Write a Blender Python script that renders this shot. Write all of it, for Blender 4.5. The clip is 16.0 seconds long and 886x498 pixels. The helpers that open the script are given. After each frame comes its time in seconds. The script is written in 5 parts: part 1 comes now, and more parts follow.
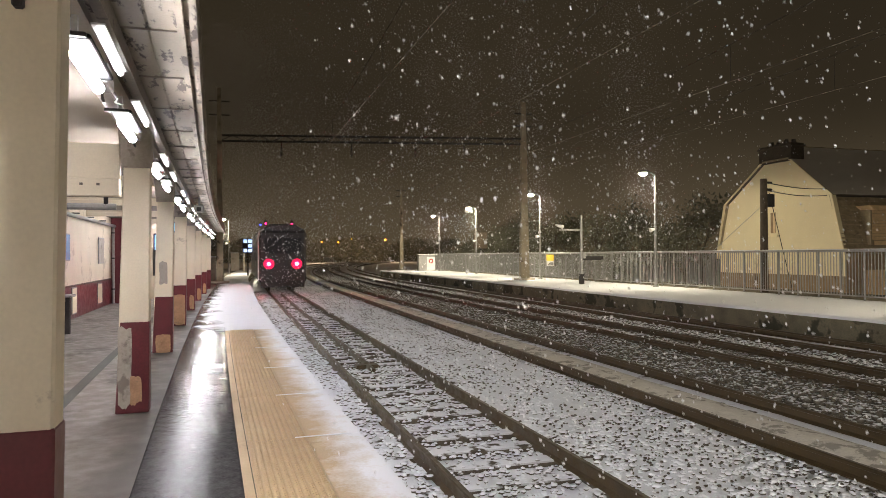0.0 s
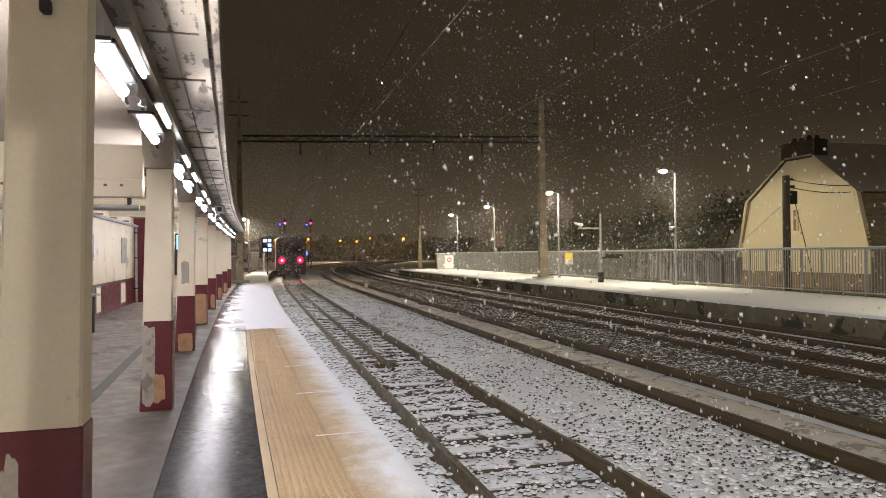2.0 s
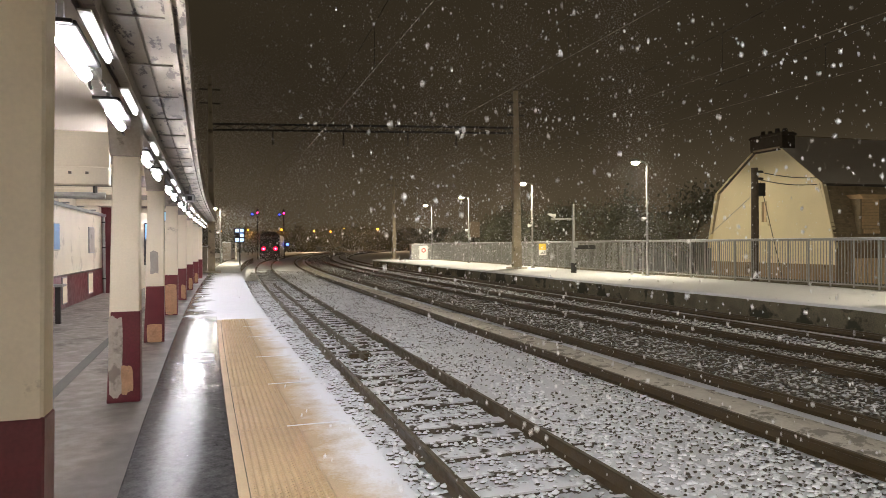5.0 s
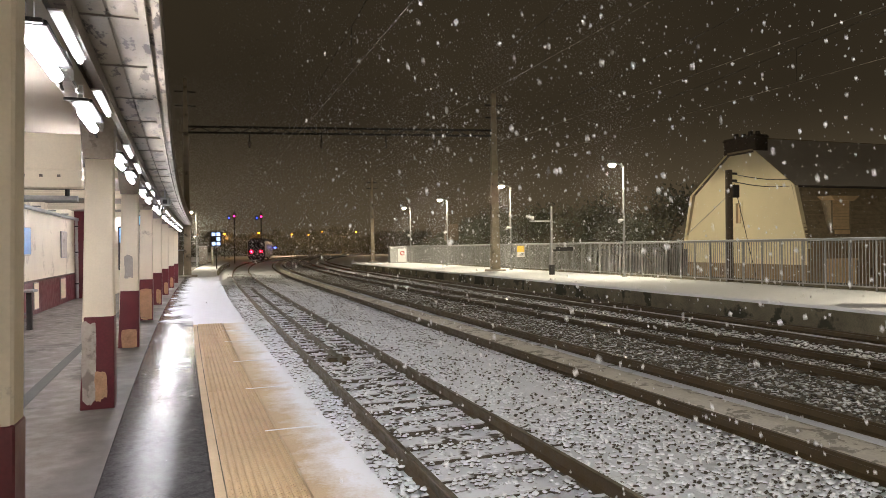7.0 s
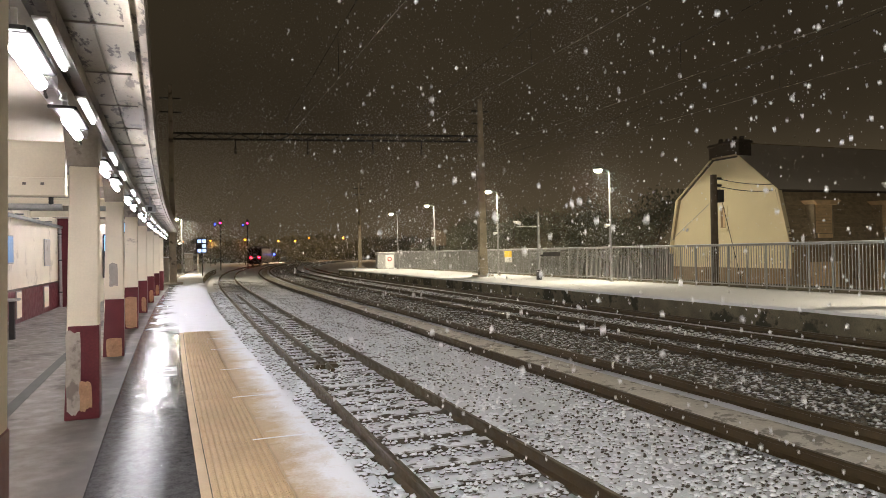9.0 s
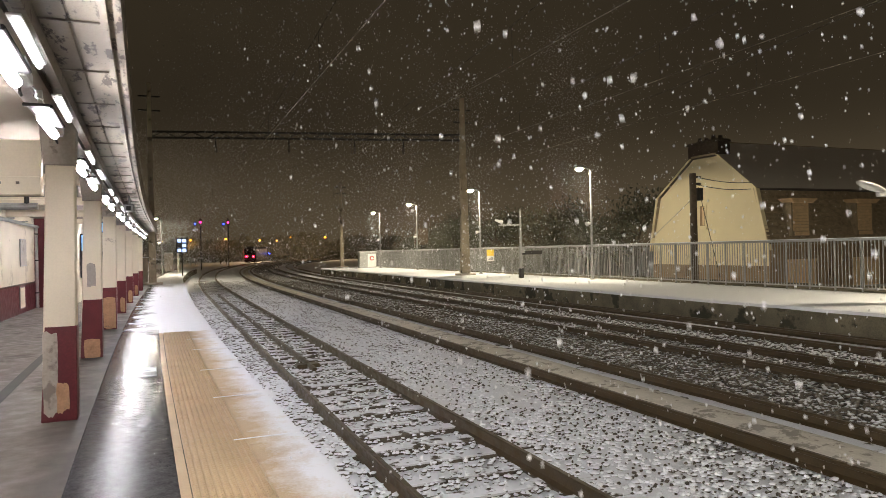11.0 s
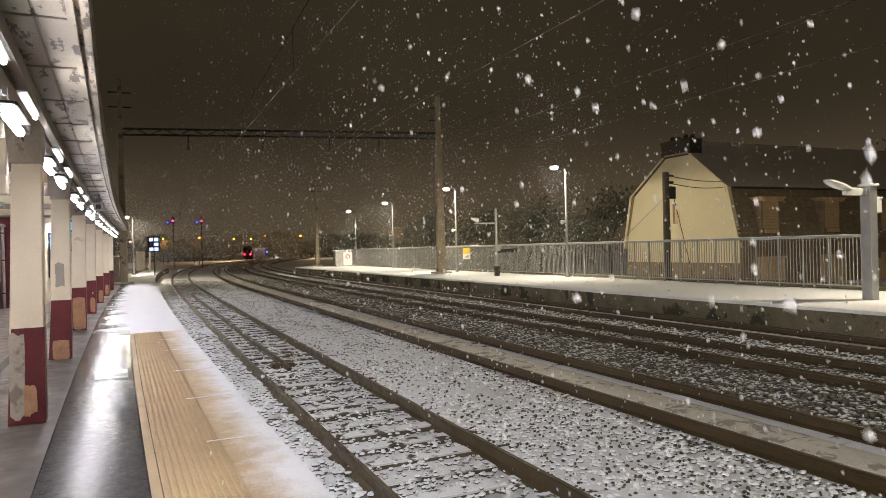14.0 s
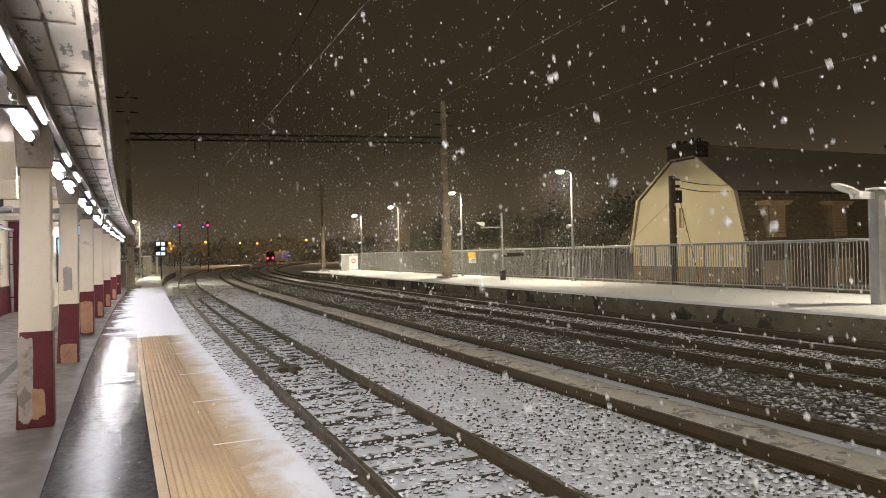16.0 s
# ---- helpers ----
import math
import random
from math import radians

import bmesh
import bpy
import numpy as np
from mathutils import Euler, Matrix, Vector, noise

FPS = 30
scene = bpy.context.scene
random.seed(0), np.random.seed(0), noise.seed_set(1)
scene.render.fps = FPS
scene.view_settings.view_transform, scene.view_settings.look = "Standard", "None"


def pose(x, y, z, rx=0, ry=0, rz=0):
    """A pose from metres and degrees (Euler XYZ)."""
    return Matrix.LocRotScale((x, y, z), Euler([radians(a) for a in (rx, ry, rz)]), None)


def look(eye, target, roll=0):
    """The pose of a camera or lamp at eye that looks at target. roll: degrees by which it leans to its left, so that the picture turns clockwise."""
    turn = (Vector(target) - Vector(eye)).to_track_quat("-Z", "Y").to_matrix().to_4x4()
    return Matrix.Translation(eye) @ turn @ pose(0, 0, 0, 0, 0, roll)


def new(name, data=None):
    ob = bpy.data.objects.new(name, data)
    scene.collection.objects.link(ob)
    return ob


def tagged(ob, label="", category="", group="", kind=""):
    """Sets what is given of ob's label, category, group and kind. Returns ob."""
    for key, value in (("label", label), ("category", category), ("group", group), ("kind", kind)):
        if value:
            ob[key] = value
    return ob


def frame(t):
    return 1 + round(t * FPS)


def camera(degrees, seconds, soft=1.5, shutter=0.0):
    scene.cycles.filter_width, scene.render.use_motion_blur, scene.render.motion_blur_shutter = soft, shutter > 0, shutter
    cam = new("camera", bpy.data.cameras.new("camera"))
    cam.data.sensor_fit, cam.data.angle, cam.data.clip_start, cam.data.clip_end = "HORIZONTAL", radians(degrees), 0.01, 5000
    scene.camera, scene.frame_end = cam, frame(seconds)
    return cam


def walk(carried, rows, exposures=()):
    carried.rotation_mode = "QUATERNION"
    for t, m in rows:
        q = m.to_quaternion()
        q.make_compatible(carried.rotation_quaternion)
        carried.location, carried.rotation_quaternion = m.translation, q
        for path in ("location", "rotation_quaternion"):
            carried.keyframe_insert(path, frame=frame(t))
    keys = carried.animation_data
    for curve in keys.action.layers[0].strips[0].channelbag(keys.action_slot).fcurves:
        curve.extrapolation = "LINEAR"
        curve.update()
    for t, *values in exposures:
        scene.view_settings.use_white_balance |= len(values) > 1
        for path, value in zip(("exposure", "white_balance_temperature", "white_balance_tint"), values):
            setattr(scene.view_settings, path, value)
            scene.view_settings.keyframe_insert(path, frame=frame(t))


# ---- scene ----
cam = camera(66.77, 16.0, soft=0.85, shutter=0.5)
EYE = 1.66
PATH = [  # seconds, yaw, pitch, roll and sway (x, y, z) of the hand-held camera
    (0.0, -17.05, 0.48, 0.40, -0.006, 0.007, 0.004), (0.5, -16.80, 0.55, 0.58, -0.010, 0.007, 0.004), (1.0, -16.28, 0.58, 0.75, -0.014, 0.014, 0.001),
    (1.5, -15.92, 0.47, 0.70, -0.015, 0.009, 0.005), (2.0, -15.50, 0.38, 0.58, -0.017, -0.003, 0.008), (2.5, -15.34, 0.02, 0.34, -0.020, 0.006, 0.003),
    (3.0, -15.20, -0.34, 0.37, -0.017, 0.005, 0.000), (3.5, -15.61, -0.36, 0.57, -0.011, 0.019, 0.001), (4.0, -16.32, -0.40, 0.65, -0.002, 0.013, -0.000),
    (6.5, -19.18, -0.33, 0.51, 0.006, -0.002, -0.002), (7.0, -19.49, -0.23, 0.78, 0.006, 0.007, -0.006), (7.5, -19.69, -0.15, 0.86, 0.004, 0.006, -0.004),
    (8.0, -19.71, 0.18, 0.92, 0.004, 0.008, -0.002), (8.5, -20.15, 0.40, 1.08, 0.000, 0.010, 0.001), (9.0, -20.57, 0.23, 1.10, 0.000, 0.010, 0.002),
    (11.5, -22.57, 0.18, 1.33, 0.007, -0.010, -0.001), (12.0, -23.09, 0.34, 1.33, 0.006, -0.009, 0.001), (12.5, -23.37, 0.16, 1.27, 0.012, -0.009, 0.000),
    (13.0, -23.71, 0.05, 1.26, 0.014, -0.004, 0.002), (13.5, -24.00, -0.14, 1.39, 0.018, -0.009, -0.004), (14.0, -24.09, -0.11, 1.45, 0.017, -0.013, 0.005),
    (14.5, -23.91, 0.05, 1.43, 0.016, -0.014, 0.004), (15.0, -23.89, 0.08, 1.35, 0.013, -0.011, 0.007), (15.5, -23.79, 0.17, 1.50, 0.014, -0.023, -0.000),
    (16.0, -23.61, 0.26, 1.47, 0.009, -0.013, 0.001)]
walk(cam, [(t, pose(x, y, EYE + z, 90 + p, r, turn)) for t, turn, p, r, x, y, z in PATH])

# ---- night sky and large lights ----
world = bpy.data.worlds.new("night_sky")
scene.world = world
world.use_nodes = True
wn = world.node_tree.nodes
wl = world.node_tree.links
sky_coord = wn.new("ShaderNodeTexCoord")
sky_noise = wn.new("ShaderNodeTexNoise")
sky_noise.inputs["Scale"].default_value = 2.2
sky_noise.inputs["Detail"].default_value = 4
wl.new(sky_coord.outputs["Generated"], sky_noise.inputs["Vector"])
sky_ramp = wn.new("ShaderNodeValToRGB")
sky_ramp.color_ramp.elements[0].position = 0.3
sky_ramp.color_ramp.elements[0].color = (0.026, 0.0196, 0.0119, 1)
sky_ramp.color_ramp.elements[1].position = 0.75
sky_ramp.color_ramp.elements[1].color = (0.040, 0.0303, 0.0179, 1)
wl.new(sky_noise.outputs["Fac"], sky_ramp.inputs["Fac"])
sky_sep = wn.new("ShaderNodeSeparateXYZ")
wl.new(sky_coord.outputs["Generated"], sky_sep.inputs[0])
sky_low = wn.new("ShaderNodeMapRange")
sky_low.inputs["From Min"].default_value, sky_low.inputs["From Max"].default_value = 0.0, 0.22
sky_low.interpolation_type = "SMOOTHERSTEP"
sky_low.inputs["To Min"].default_value, sky_low.inputs["To Max"].default_value = 2.7, 0.95
wl.new(sky_sep.outputs["Z"], sky_low.inputs["Value"])
sky_gain = wn.new("ShaderNodeVectorMath")
sky_gain.operation = "SCALE"
wl.new(sky_ramp.outputs["Color"], sky_gain.inputs[0])
wl.new(sky_low.outputs["Result"], sky_gain.inputs["Scale"])
wl.new(sky_gain.outputs[0], wn["Background"].inputs["Color"])
wn["Background"].inputs["Strength"].default_value = 1.0

TUBE_POWER = 188.0
STREET_POWER = 1750.0
FAR_LAMP = 5.0


def lamp(name, kind, at, target, power, colour, size=0.3, spot=150):
    data = bpy.data.lights.new(name, kind)
    data.energy, data.color = power, colour
    if kind == "SPOT":
        data.spot_size, data.spot_blend, data.shadow_soft_size = radians(spot), 0.12, size
    elif kind == "AREA":
        data.size = size
    else:
        data.shadow_soft_size = size
    ob = new(name, data)
    ob.matrix_world = look(at, target)
    return ob


# ---- plan: curves of the platform and of the tracks ----
BEND = 0.00083


def far_bend(y):
    d = max(0.0, y - 42)
    return BEND * d ** 2 + 1e-6 * d ** 3


def edge(y):
    """x of the platform's edge."""
    return 0.72 + 0.0007 * max(0.0, 30 - max(y, -6)) ** 2 + 0.05 * max(0, -6 - y) + far_bend(y)


def near_axis(y):
    return 2.67 + 0.0002 * max(0.0, 30 - max(y, -6)) ** 2 + far_bend(y)


def axis_of(x):
    return lambda y: x + far_bend(y)


AXES = (near_axis, axis_of(6.92), axis_of(10.88), axis_of(13.93))
GAUGES = (1.505, 1.44, 1.40, 1.36)
RAIL_TOP = -0.55
BED = -0.735

# ---- materials ----


def mat(name, base, rough=0.8, metal=0.0, vary=0.25, scale=3.0, grain=40.0, bump=0.3, depth=0.01, stain=None, stain_at=0.62,
        stain_scale=1.5, snow=None, snow_scale=3.0, snow_amount=0.5, snow_up=(0.35, 0.95), gloss=None, gloss_scale=6.0, spec=0.5, stretch=(1, 1, 1)):
    """Base colour varied at two scales, with stains, fine relief and, on upward faces, settled snow."""
    m = bpy.data.materials.new(name)
    m.use_nodes = True
    n, l = m.node_tree.nodes, m.node_tree.links
    b = n["Principled BSDF"]
    b.inputs["Metallic"].default_value = metal
    b.inputs["Roughness"].default_value = rough
    b.inputs["Specular IOR Level"].default_value = spec
    pos = n.new("ShaderNodeNewGeometry")
    big = n.new("ShaderNodeTexNoise")
    big.inputs["Scale"].default_value, big.inputs["Detail"].default_value = scale, 6
    fine = n.new("ShaderNodeTexNoise")
    fine.inputs["Scale"].default_value, fine.inputs["Detail"].default_value = grain, 4
    info = n.new("ShaderNodeObjectInfo")
    shift = n.new("ShaderNodeVectorMath")
    shift.operation = "ADD"
    coord = n.new("ShaderNodeTexCoord")
    l.new(coord.outputs["Object"], shift.inputs[0])
    l.new(info.outputs["Random"], shift.inputs[1])
    l.new(shift.outputs[0], big.inputs["Vector"])
    l.new(shift.outputs[0], fine.inputs["Vector"])
    mix = n.new("ShaderNodeMath")
    mix.operation = "MULTIPLY_ADD"
    mix.inputs[1].default_value = 0.55
    half = n.new("ShaderNodeMath")
    half.operation = "MULTIPLY"
    half.inputs[1].default_value = 0.45
    l.new(fine.outputs["Fac"], half.inputs[0])
    l.new(big.outputs["Fac"], mix.inputs[0])
    l.new(half.outputs[0], mix.inputs[2])
    ramp = n.new("ShaderNodeValToRGB")
    ramp.color_ramp.elements[0].position, ramp.color_ramp.elements[1].position = 0.3, 0.7
    ramp.color_ramp.elements[0].color = (*[c * (1 - vary) for c in base], 1)
    ramp.color_ramp.elements[1].color = (*[min(1, c * (1 + vary)) for c in base], 1)
    l.new(mix.outputs[0], ramp.inputs["Fac"])
    colour = ramp.outputs["Color"]
    if stain:
        st = n.new("ShaderNodeTexNoise")
        st.inputs["Scale"].default_value, st.inputs["Detail"].default_value, st.inputs["Roughness"].default_value = stain_scale, 8, 0.65
        pull = n.new("ShaderNodeVectorMath")
        pull.operation = "MULTIPLY"
        pull.inputs[1].default_value = stretch
        l.new(shift.outputs[0], pull.inputs[0])
        l.new(pull.outputs[0], st.inputs["Vector"])
        sr = n.new("ShaderNodeValToRGB")
        sr.color_ramp.elements[0].position, sr.color_ramp.elements[1].position = stain_at, stain_at + 0.05
        l.new(st.outputs["Fac"], sr.inputs["Fac"])
        mx = n.new("ShaderNodeMix")
        mx.data_type = "RGBA"
        l.new(sr.outputs["Color"], mx.inputs["Factor"])
        l.new(colour, mx.inputs[6])
        mx.inputs[7].default_value = (*stain, 1)
        colour = mx.outputs[2]
    if gloss is not None:
        gn = n.new("ShaderNodeTexNoise")
        gn.inputs["Scale"].default_value, gn.inputs["Detail"].default_value = gloss_scale, 5
        l.new(shift.outputs[0], gn.inputs["Vector"])
        gr = n.new("ShaderNodeMapRange")
        gr.inputs["From Min"].default_value, gr.inputs["From Max"].default_value = 0.35, 0.65
        gr.inputs["To Min"].default_value, gr.inputs["To Max"].default_value = gloss, rough
        l.new(gn.outputs["Fac"], gr.inputs["Value"])
        l.new(gr.outputs["Result"], b.inputs["Roughness"])
    if snow is not None:
        sep = n.new("ShaderNodeSeparateXYZ")
        l.new(pos.outputs["Normal"], sep.inputs[0])
        sn = n.new("ShaderNodeTexNoise")
        sn.inputs["Scale"].default_value, sn.inputs["Detail"].default_value = snow_scale, 7
        l.new(pos.outputs["Position"], sn.inputs["Vector"])
        up = n.new("ShaderNodeMapRange")
        up.inputs["From Min"].default_value, up.inputs["From Max"].default_value = snow_up
        l.new(sep.outputs["Z"], up.inputs["Value"])
        th = n.new("ShaderNodeMapRange")
        th.inputs["From Min"].default_value, th.inputs["From Max"].default_value = 0.64 - 0.3 * snow_amount, 0.72 - 0.3 * snow_amount
        l.new(sn.outputs["Fac"], th.inputs["Value"])
        mu = n.new("ShaderNodeMath")
        mu.operation = "MULTIPLY"
        l.new(up.outputs["Result"], mu.inputs[0])
        l.new(th.outputs["Result"], mu.inputs[1])
        mx = n.new("ShaderNodeMix")
        mx.data_type = "RGBA"
        l.new(mu.outputs[0], mx.inputs["Factor"])
        l.new(colour, mx.inputs[6])
        mx.inputs[7].default_value = (*snow, 1)
        colour = mx.outputs[2]
    l.new(colour, b.inputs["Base Color"])
    if bump:
        bp = n.new("ShaderNodeBump")
        bp.inputs["Strength"].default_value, bp.inputs["Distance"].default_value = bump, depth
        l.new(mix.outputs[0], bp.inputs["Height"])
        l.new(bp.outputs["Normal"], b.inputs["Normal"])
    return m


def glow(name, colour, strength):
    m = bpy.data.materials.new(name)
    m.use_nodes = True
    b = m.node_tree.nodes["Principled BSDF"]
    b.inputs["Base Color"].default_value = (*colour, 1)
    b.inputs["Emission Color"].default_value = (*colour, 1)
    b.inputs["Emission Strength"].default_value = strength
    return m


SNOW = (0.80, 0.82, 0.86)
M = {
    "dry": mat("dry_concrete", (0.205, 0.185, 0.167), 0.75, vary=0.14, scale=1.2, grain=60, bump=0.2, depth=0.004, stain=(0.125, 0.112, 0.10), stain_at=0.56, stain_scale=0.9, gloss=0.42),
    "wet": mat("wet_asphalt", (0.06, 0.059, 0.06), 0.16, vary=0.55, scale=17, grain=55, bump=1.0, depth=0.0035, gloss=0.07, gloss_scale=9, spec=0.019),
    "tactile": mat("sand_coloured_slab", (0.49, 0.37, 0.225), 0.62, vary=0.16, scale=2.0, grain=80, bump=0.15, depth=0.003, stain=(0.40, 0.29, 0.17), stain_scale=2.2, gloss=0.5),
    "snow": mat("settled_snow", SNOW, 0.85, vary=0.05, scale=6, grain=90, bump=0.35, depth=0.012, stain=(0.62, 0.63, 0.66), stain_at=0.66),
    "slush": mat("trodden_snow", (0.62, 0.63, 0.66), 0.45, vary=0.2, scale=3, grain=50, bump=0.5, depth=0.012, stain=(0.22, 0.22, 0.23), stain_at=0.58, gloss=0.2),
    "wall": mat("platform_wall_concrete", (0.17, 0.15, 0.10), 0.9, vary=0.5, scale=1.6, grain=30, bump=0.6, depth=0.02, stain=(0.05, 0.048, 0.03), stain_at=0.52, stain_scale=0.8),
    "bed": mat("ballast_bed", (0.10, 0.092, 0.08), 0.95, vary=0.5, scale=9, grain=45, bump=0.8, depth=0.035, snow=SNOW, snow_scale=16, snow_amount=1.5),
    "bed_bare": mat("ballast_bed_bare", (0.085, 0.078, 0.066), 0.95, vary=0.5, scale=9, grain=45, bump=1.0, depth=0.05, snow=SNOW, snow_scale=11, snow_amount=0.5),
    "bed_smooth": mat("snowed_over_bed", (0.60, 0.57, 0.50), 0.85, vary=0.16, scale=5, grain=26, bump=0.5, depth=0.03, stain=(0.30, 0.28, 0.24), stain_at=0.54, stain_scale=4),
    "stone": mat("ballast_stone", (0.11, 0.10, 0.09), 0.9, vary=0.5, scale=14, grain=60, bump=0.5, depth=0.01, snow=SNOW, snow_scale=5, snow_amount=1.15),
    "stone_bare": mat("ballast_stone_dark", (0.115, 0.10, 0.078), 0.9, vary=0.5, scale=14, grain=60, bump=0.5, depth=0.01, snow=SNOW, snow_scale=4, snow_amount=0.62),
    "rail": mat("rusty_rail_steel", (0.066, 0.045, 0.019), 0.6, 0.15, vary=0.4, scale=6, grain=60, bump=0.3, depth=0.003, gloss=0.35),
    "railhead": mat("polished_rail_head", (0.15, 0.125, 0.085), 0.55, 0.9, vary=0.3, scale=3, grain=30, bump=0.1, depth=0.002, gloss=0.3),
    "sleeper": mat("dark_timber_sleeper", (0.075, 0.062, 0.045), 0.85, vary=0.5, scale=8, grain=40, bump=0.6, depth=0.01, snow=SNOW, snow_scale=5, snow_amount=0.85),
    "cream": mat("cream_wall_paint", (0.80, 0.72, 0.56), 0.55, vary=0.07, scale=2, grain=50, bump=0.12, depth=0.004, stain=(0.52, 0.45, 0.34), stain_at=0.68, stain_scale=2.2),
    "burgundy": mat("burgundy_gloss_paint", (0.13, 0.022, 0.03), 0.4, vary=0.25, scale=4, grain=50, bump=0.15, depth=0.004, stain=(0.30, 0.24, 0.21), stain_at=0.71, stain_scale=5, gloss=0.28),
    "plaster": mat("bare_orange_plaster", (0.48, 0.29, 0.17), 0.9, vary=0.25, scale=8, grain=40, bump=0.7, depth=0.01, stain=(0.32, 0.22, 0.15), stain_at=0.6, stain_scale=9),
    "render": mat("grey_worn_render", (0.40, 0.36, 0.31), 0.85, vary=0.2, scale=4, grain=30, bump=0.4, depth=0.006, stain=(0.24, 0.21, 0.18), stain_at=0.6, stain_scale=3),
    "soffit": mat("flaking_soffit_paint", (0.228, 0.20, 0.156), 0.75, vary=0.12, scale=2.5, grain=40, bump=0.4, depth=0.01, stain=(0.04, 0.03, 0.022), stain_at=0.545, stain_scale=9.0, stretch=(1, 0.32, 1)),
    "ceiling": mat("white_ceiling_paint", (0.30, 0.265, 0.215), 0.7, vary=0.08, scale=1.8, grain=40, bump=0.12, depth=0.004, stain=(0.28, 0.24, 0.19), stain_at=0.62, stain_scale=1.6),
    "beam": mat("brown_painted_steel", (0.15, 0.125, 0.10), 0.55, vary=0.3, scale=5, grain=40, bump=0.3, depth=0.005, stain=(0.05, 0.035, 0.025), stain_at=0.58, stain_scale=5),
    "tray": mat("galvanised_tray", (0.50, 0.50, 0.52), 0.35, 0.6, vary=0.2, scale=8, grain=30, bump=0.1, depth=0.003),
    "galv": mat("galvanised_steel", (0.36, 0.36, 0.35), 0.5, 0.5, vary=0.2, scale=4, grain=40, bump=0.12, depth=0.003),
    "dark": mat("dark_metal", (0.035, 0.033, 0.032), 0.5, 0.3, vary=0.3, scale=6, grain=40, bump=0.1, depth=0.003),
    "mast": mat("weathered_concrete_mast", (0.34, 0.29, 0.21), 0.85, vary=0.35, scale=2.5, grain=30, bump=0.4, depth=0.01, stain=(0.10, 0.085, 0.06), stain_at=0.58, stain_scale=1.6),
    "timber": mat("tarred_pole_timber", (0.085, 0.065, 0.045), 0.9, vary=0.4, scale=6, grain=40, bump=0.5, depth=0.01),
    "house": mat("cream_house_render", (0.76, 0.67, 0.45), 0.85, vary=0.08, scale=0.6, grain=20, bump=0.25, depth=0.01, stain=(0.50, 0.42, 0.28), stain_at=0.66, stain_scale=0.5),
    "brick": mat("brown_base_render", (0.28, 0.20, 0.12), 0.9, vary=0.25, scale=2, grain=25, bump=0.5, depth=0.01, stain=(0.15, 0.10, 0.06), stain_at=0.6),
    "slate": mat("dark_roof_tile", (0.31, 0.25, 0.165), 0.8, vary=0.45, scale=3, grain=20, bump=0.6, depth=0.02),
    "slate_snow": mat("snowed_roof_tile", (0.12, 0.105, 0.085), 0.8, vary=0.35, scale=2, grain=20, bump=0.5, depth=0.02, snow=(0.84, 0.82, 0.78), snow_scale=1.3, snow_amount=1.6),
    "stack": mat("dark_chimney_brick", (0.06, 0.048, 0.036), 0.9, vary=0.4, scale=5, grain=20, bump=0.7, depth=0.02),
    "shutter": mat("brown_wood_shutter", (0.66, 0.48, 0.28), 0.75, vary=0.2, scale=4, grain=30, bump=0.3, depth=0.005),
    "bark": mat("bare_bark", (0.075, 0.06, 0.045), 0.95, vary=0.35, scale=5, grain=30, bump=0.6, depth=0.02),
    # snow on the leaves, thickened to paint in the lit mist
    "leaf": mat("dark_winter_leaves", (0.11, 0.108, 0.068), 0.7, vary=0.5, scale=1.2, grain=12, bump=0.0, snow=(0.55, 0.56, 0.58), snow_scale=2.0, snow_amount=0.7),
    "white": mat("white_enamel", (0.72, 0.72, 0.70), 0.45, vary=0.06, scale=3, grain=30, bump=0.05, depth=0.002),
    "yellow": mat("yellow_enamel", (0.75, 0.52, 0.04), 0.45, vary=0.06, scale=3, grain=30, bump=0.05, depth=0.002),
    "red": mat("red_enamel", (0.45, 0.03, 0.03), 0.45, vary=0.06, scale=3, grain=30, bump=0.05, depth=0.002),
    "blue": mat("blue_poster_print", (0.05, 0.20, 0.45), 0.4, vary=0.2, scale=6, grain=30, bump=0.03, depth=0.002),
    "train": mat("dark_train_paint", (0.035, 0.030, 0.030), 0.45, 0.1, vary=0.25, scale=2, grain=30, bump=0.05, depth=0.003),
    "trainroof": mat("train_roof_snow", (0.07, 0.07, 0.07), 0.7, vary=0.2, scale=2, grain=30, bump=0.1, depth=0.003),
    "glass": mat("dark_window_glass", (0.012, 0.013, 0.015), 0.3, vary=0.1, scale=2, grain=10, bump=0.0, spec=0.3),
    "earth": mat("night_ground", (0.10, 0.09, 0.07), 0.95, vary=0.4, scale=0.3, grain=4, bump=0.5, depth=0.05, snow=SNOW, snow_scale=0.5, snow_amount=1.3),
    "flake": mat("falling_snow", (0.92, 0.93, 0.95), 0.9, vary=0.03, scale=2, grain=5, bump=0.0),
    "tube": glow("lit_fluorescent_tube", (0.965, 0.92, 0.965), TUBE_POWER * 1.34),
    "lens": glow("lit_street_lens", (1.0, 0.86, 0.58), 170.0),
    "amber": glow("lit_sodium_lens", (1.0, 0.36, 0.02), FAR_LAMP),
    # halo of the tail lamps, painted as a weakly glowing disc
    "tail_halo": glow("red_lamp_halo", (1.0, 0.012, 0.09), 1.1),
    # no lamp: paints the bright reflection next to each tube
    "slim": glow("glowing_strip_white", (0.96, 0.94, 1.0), 7.0),
    "tail": glow("red_tail_lens", (1.0, 0.004, 0.012), 320.0),
    "sigred": glow("red_signal_lens", (1.0, 0.02, 0.16), 10.0),
    "sigblue": glow("blue_signal_lens", (0.03, 0.06, 1.0), 14.0),
    "screen": glow("lit_blue_white_panel", (0.25, 0.55, 1.0), 1.6),
    "cell": glow("lit_sign_cell", (0.45, 0.62, 1.0), 1.9),
}

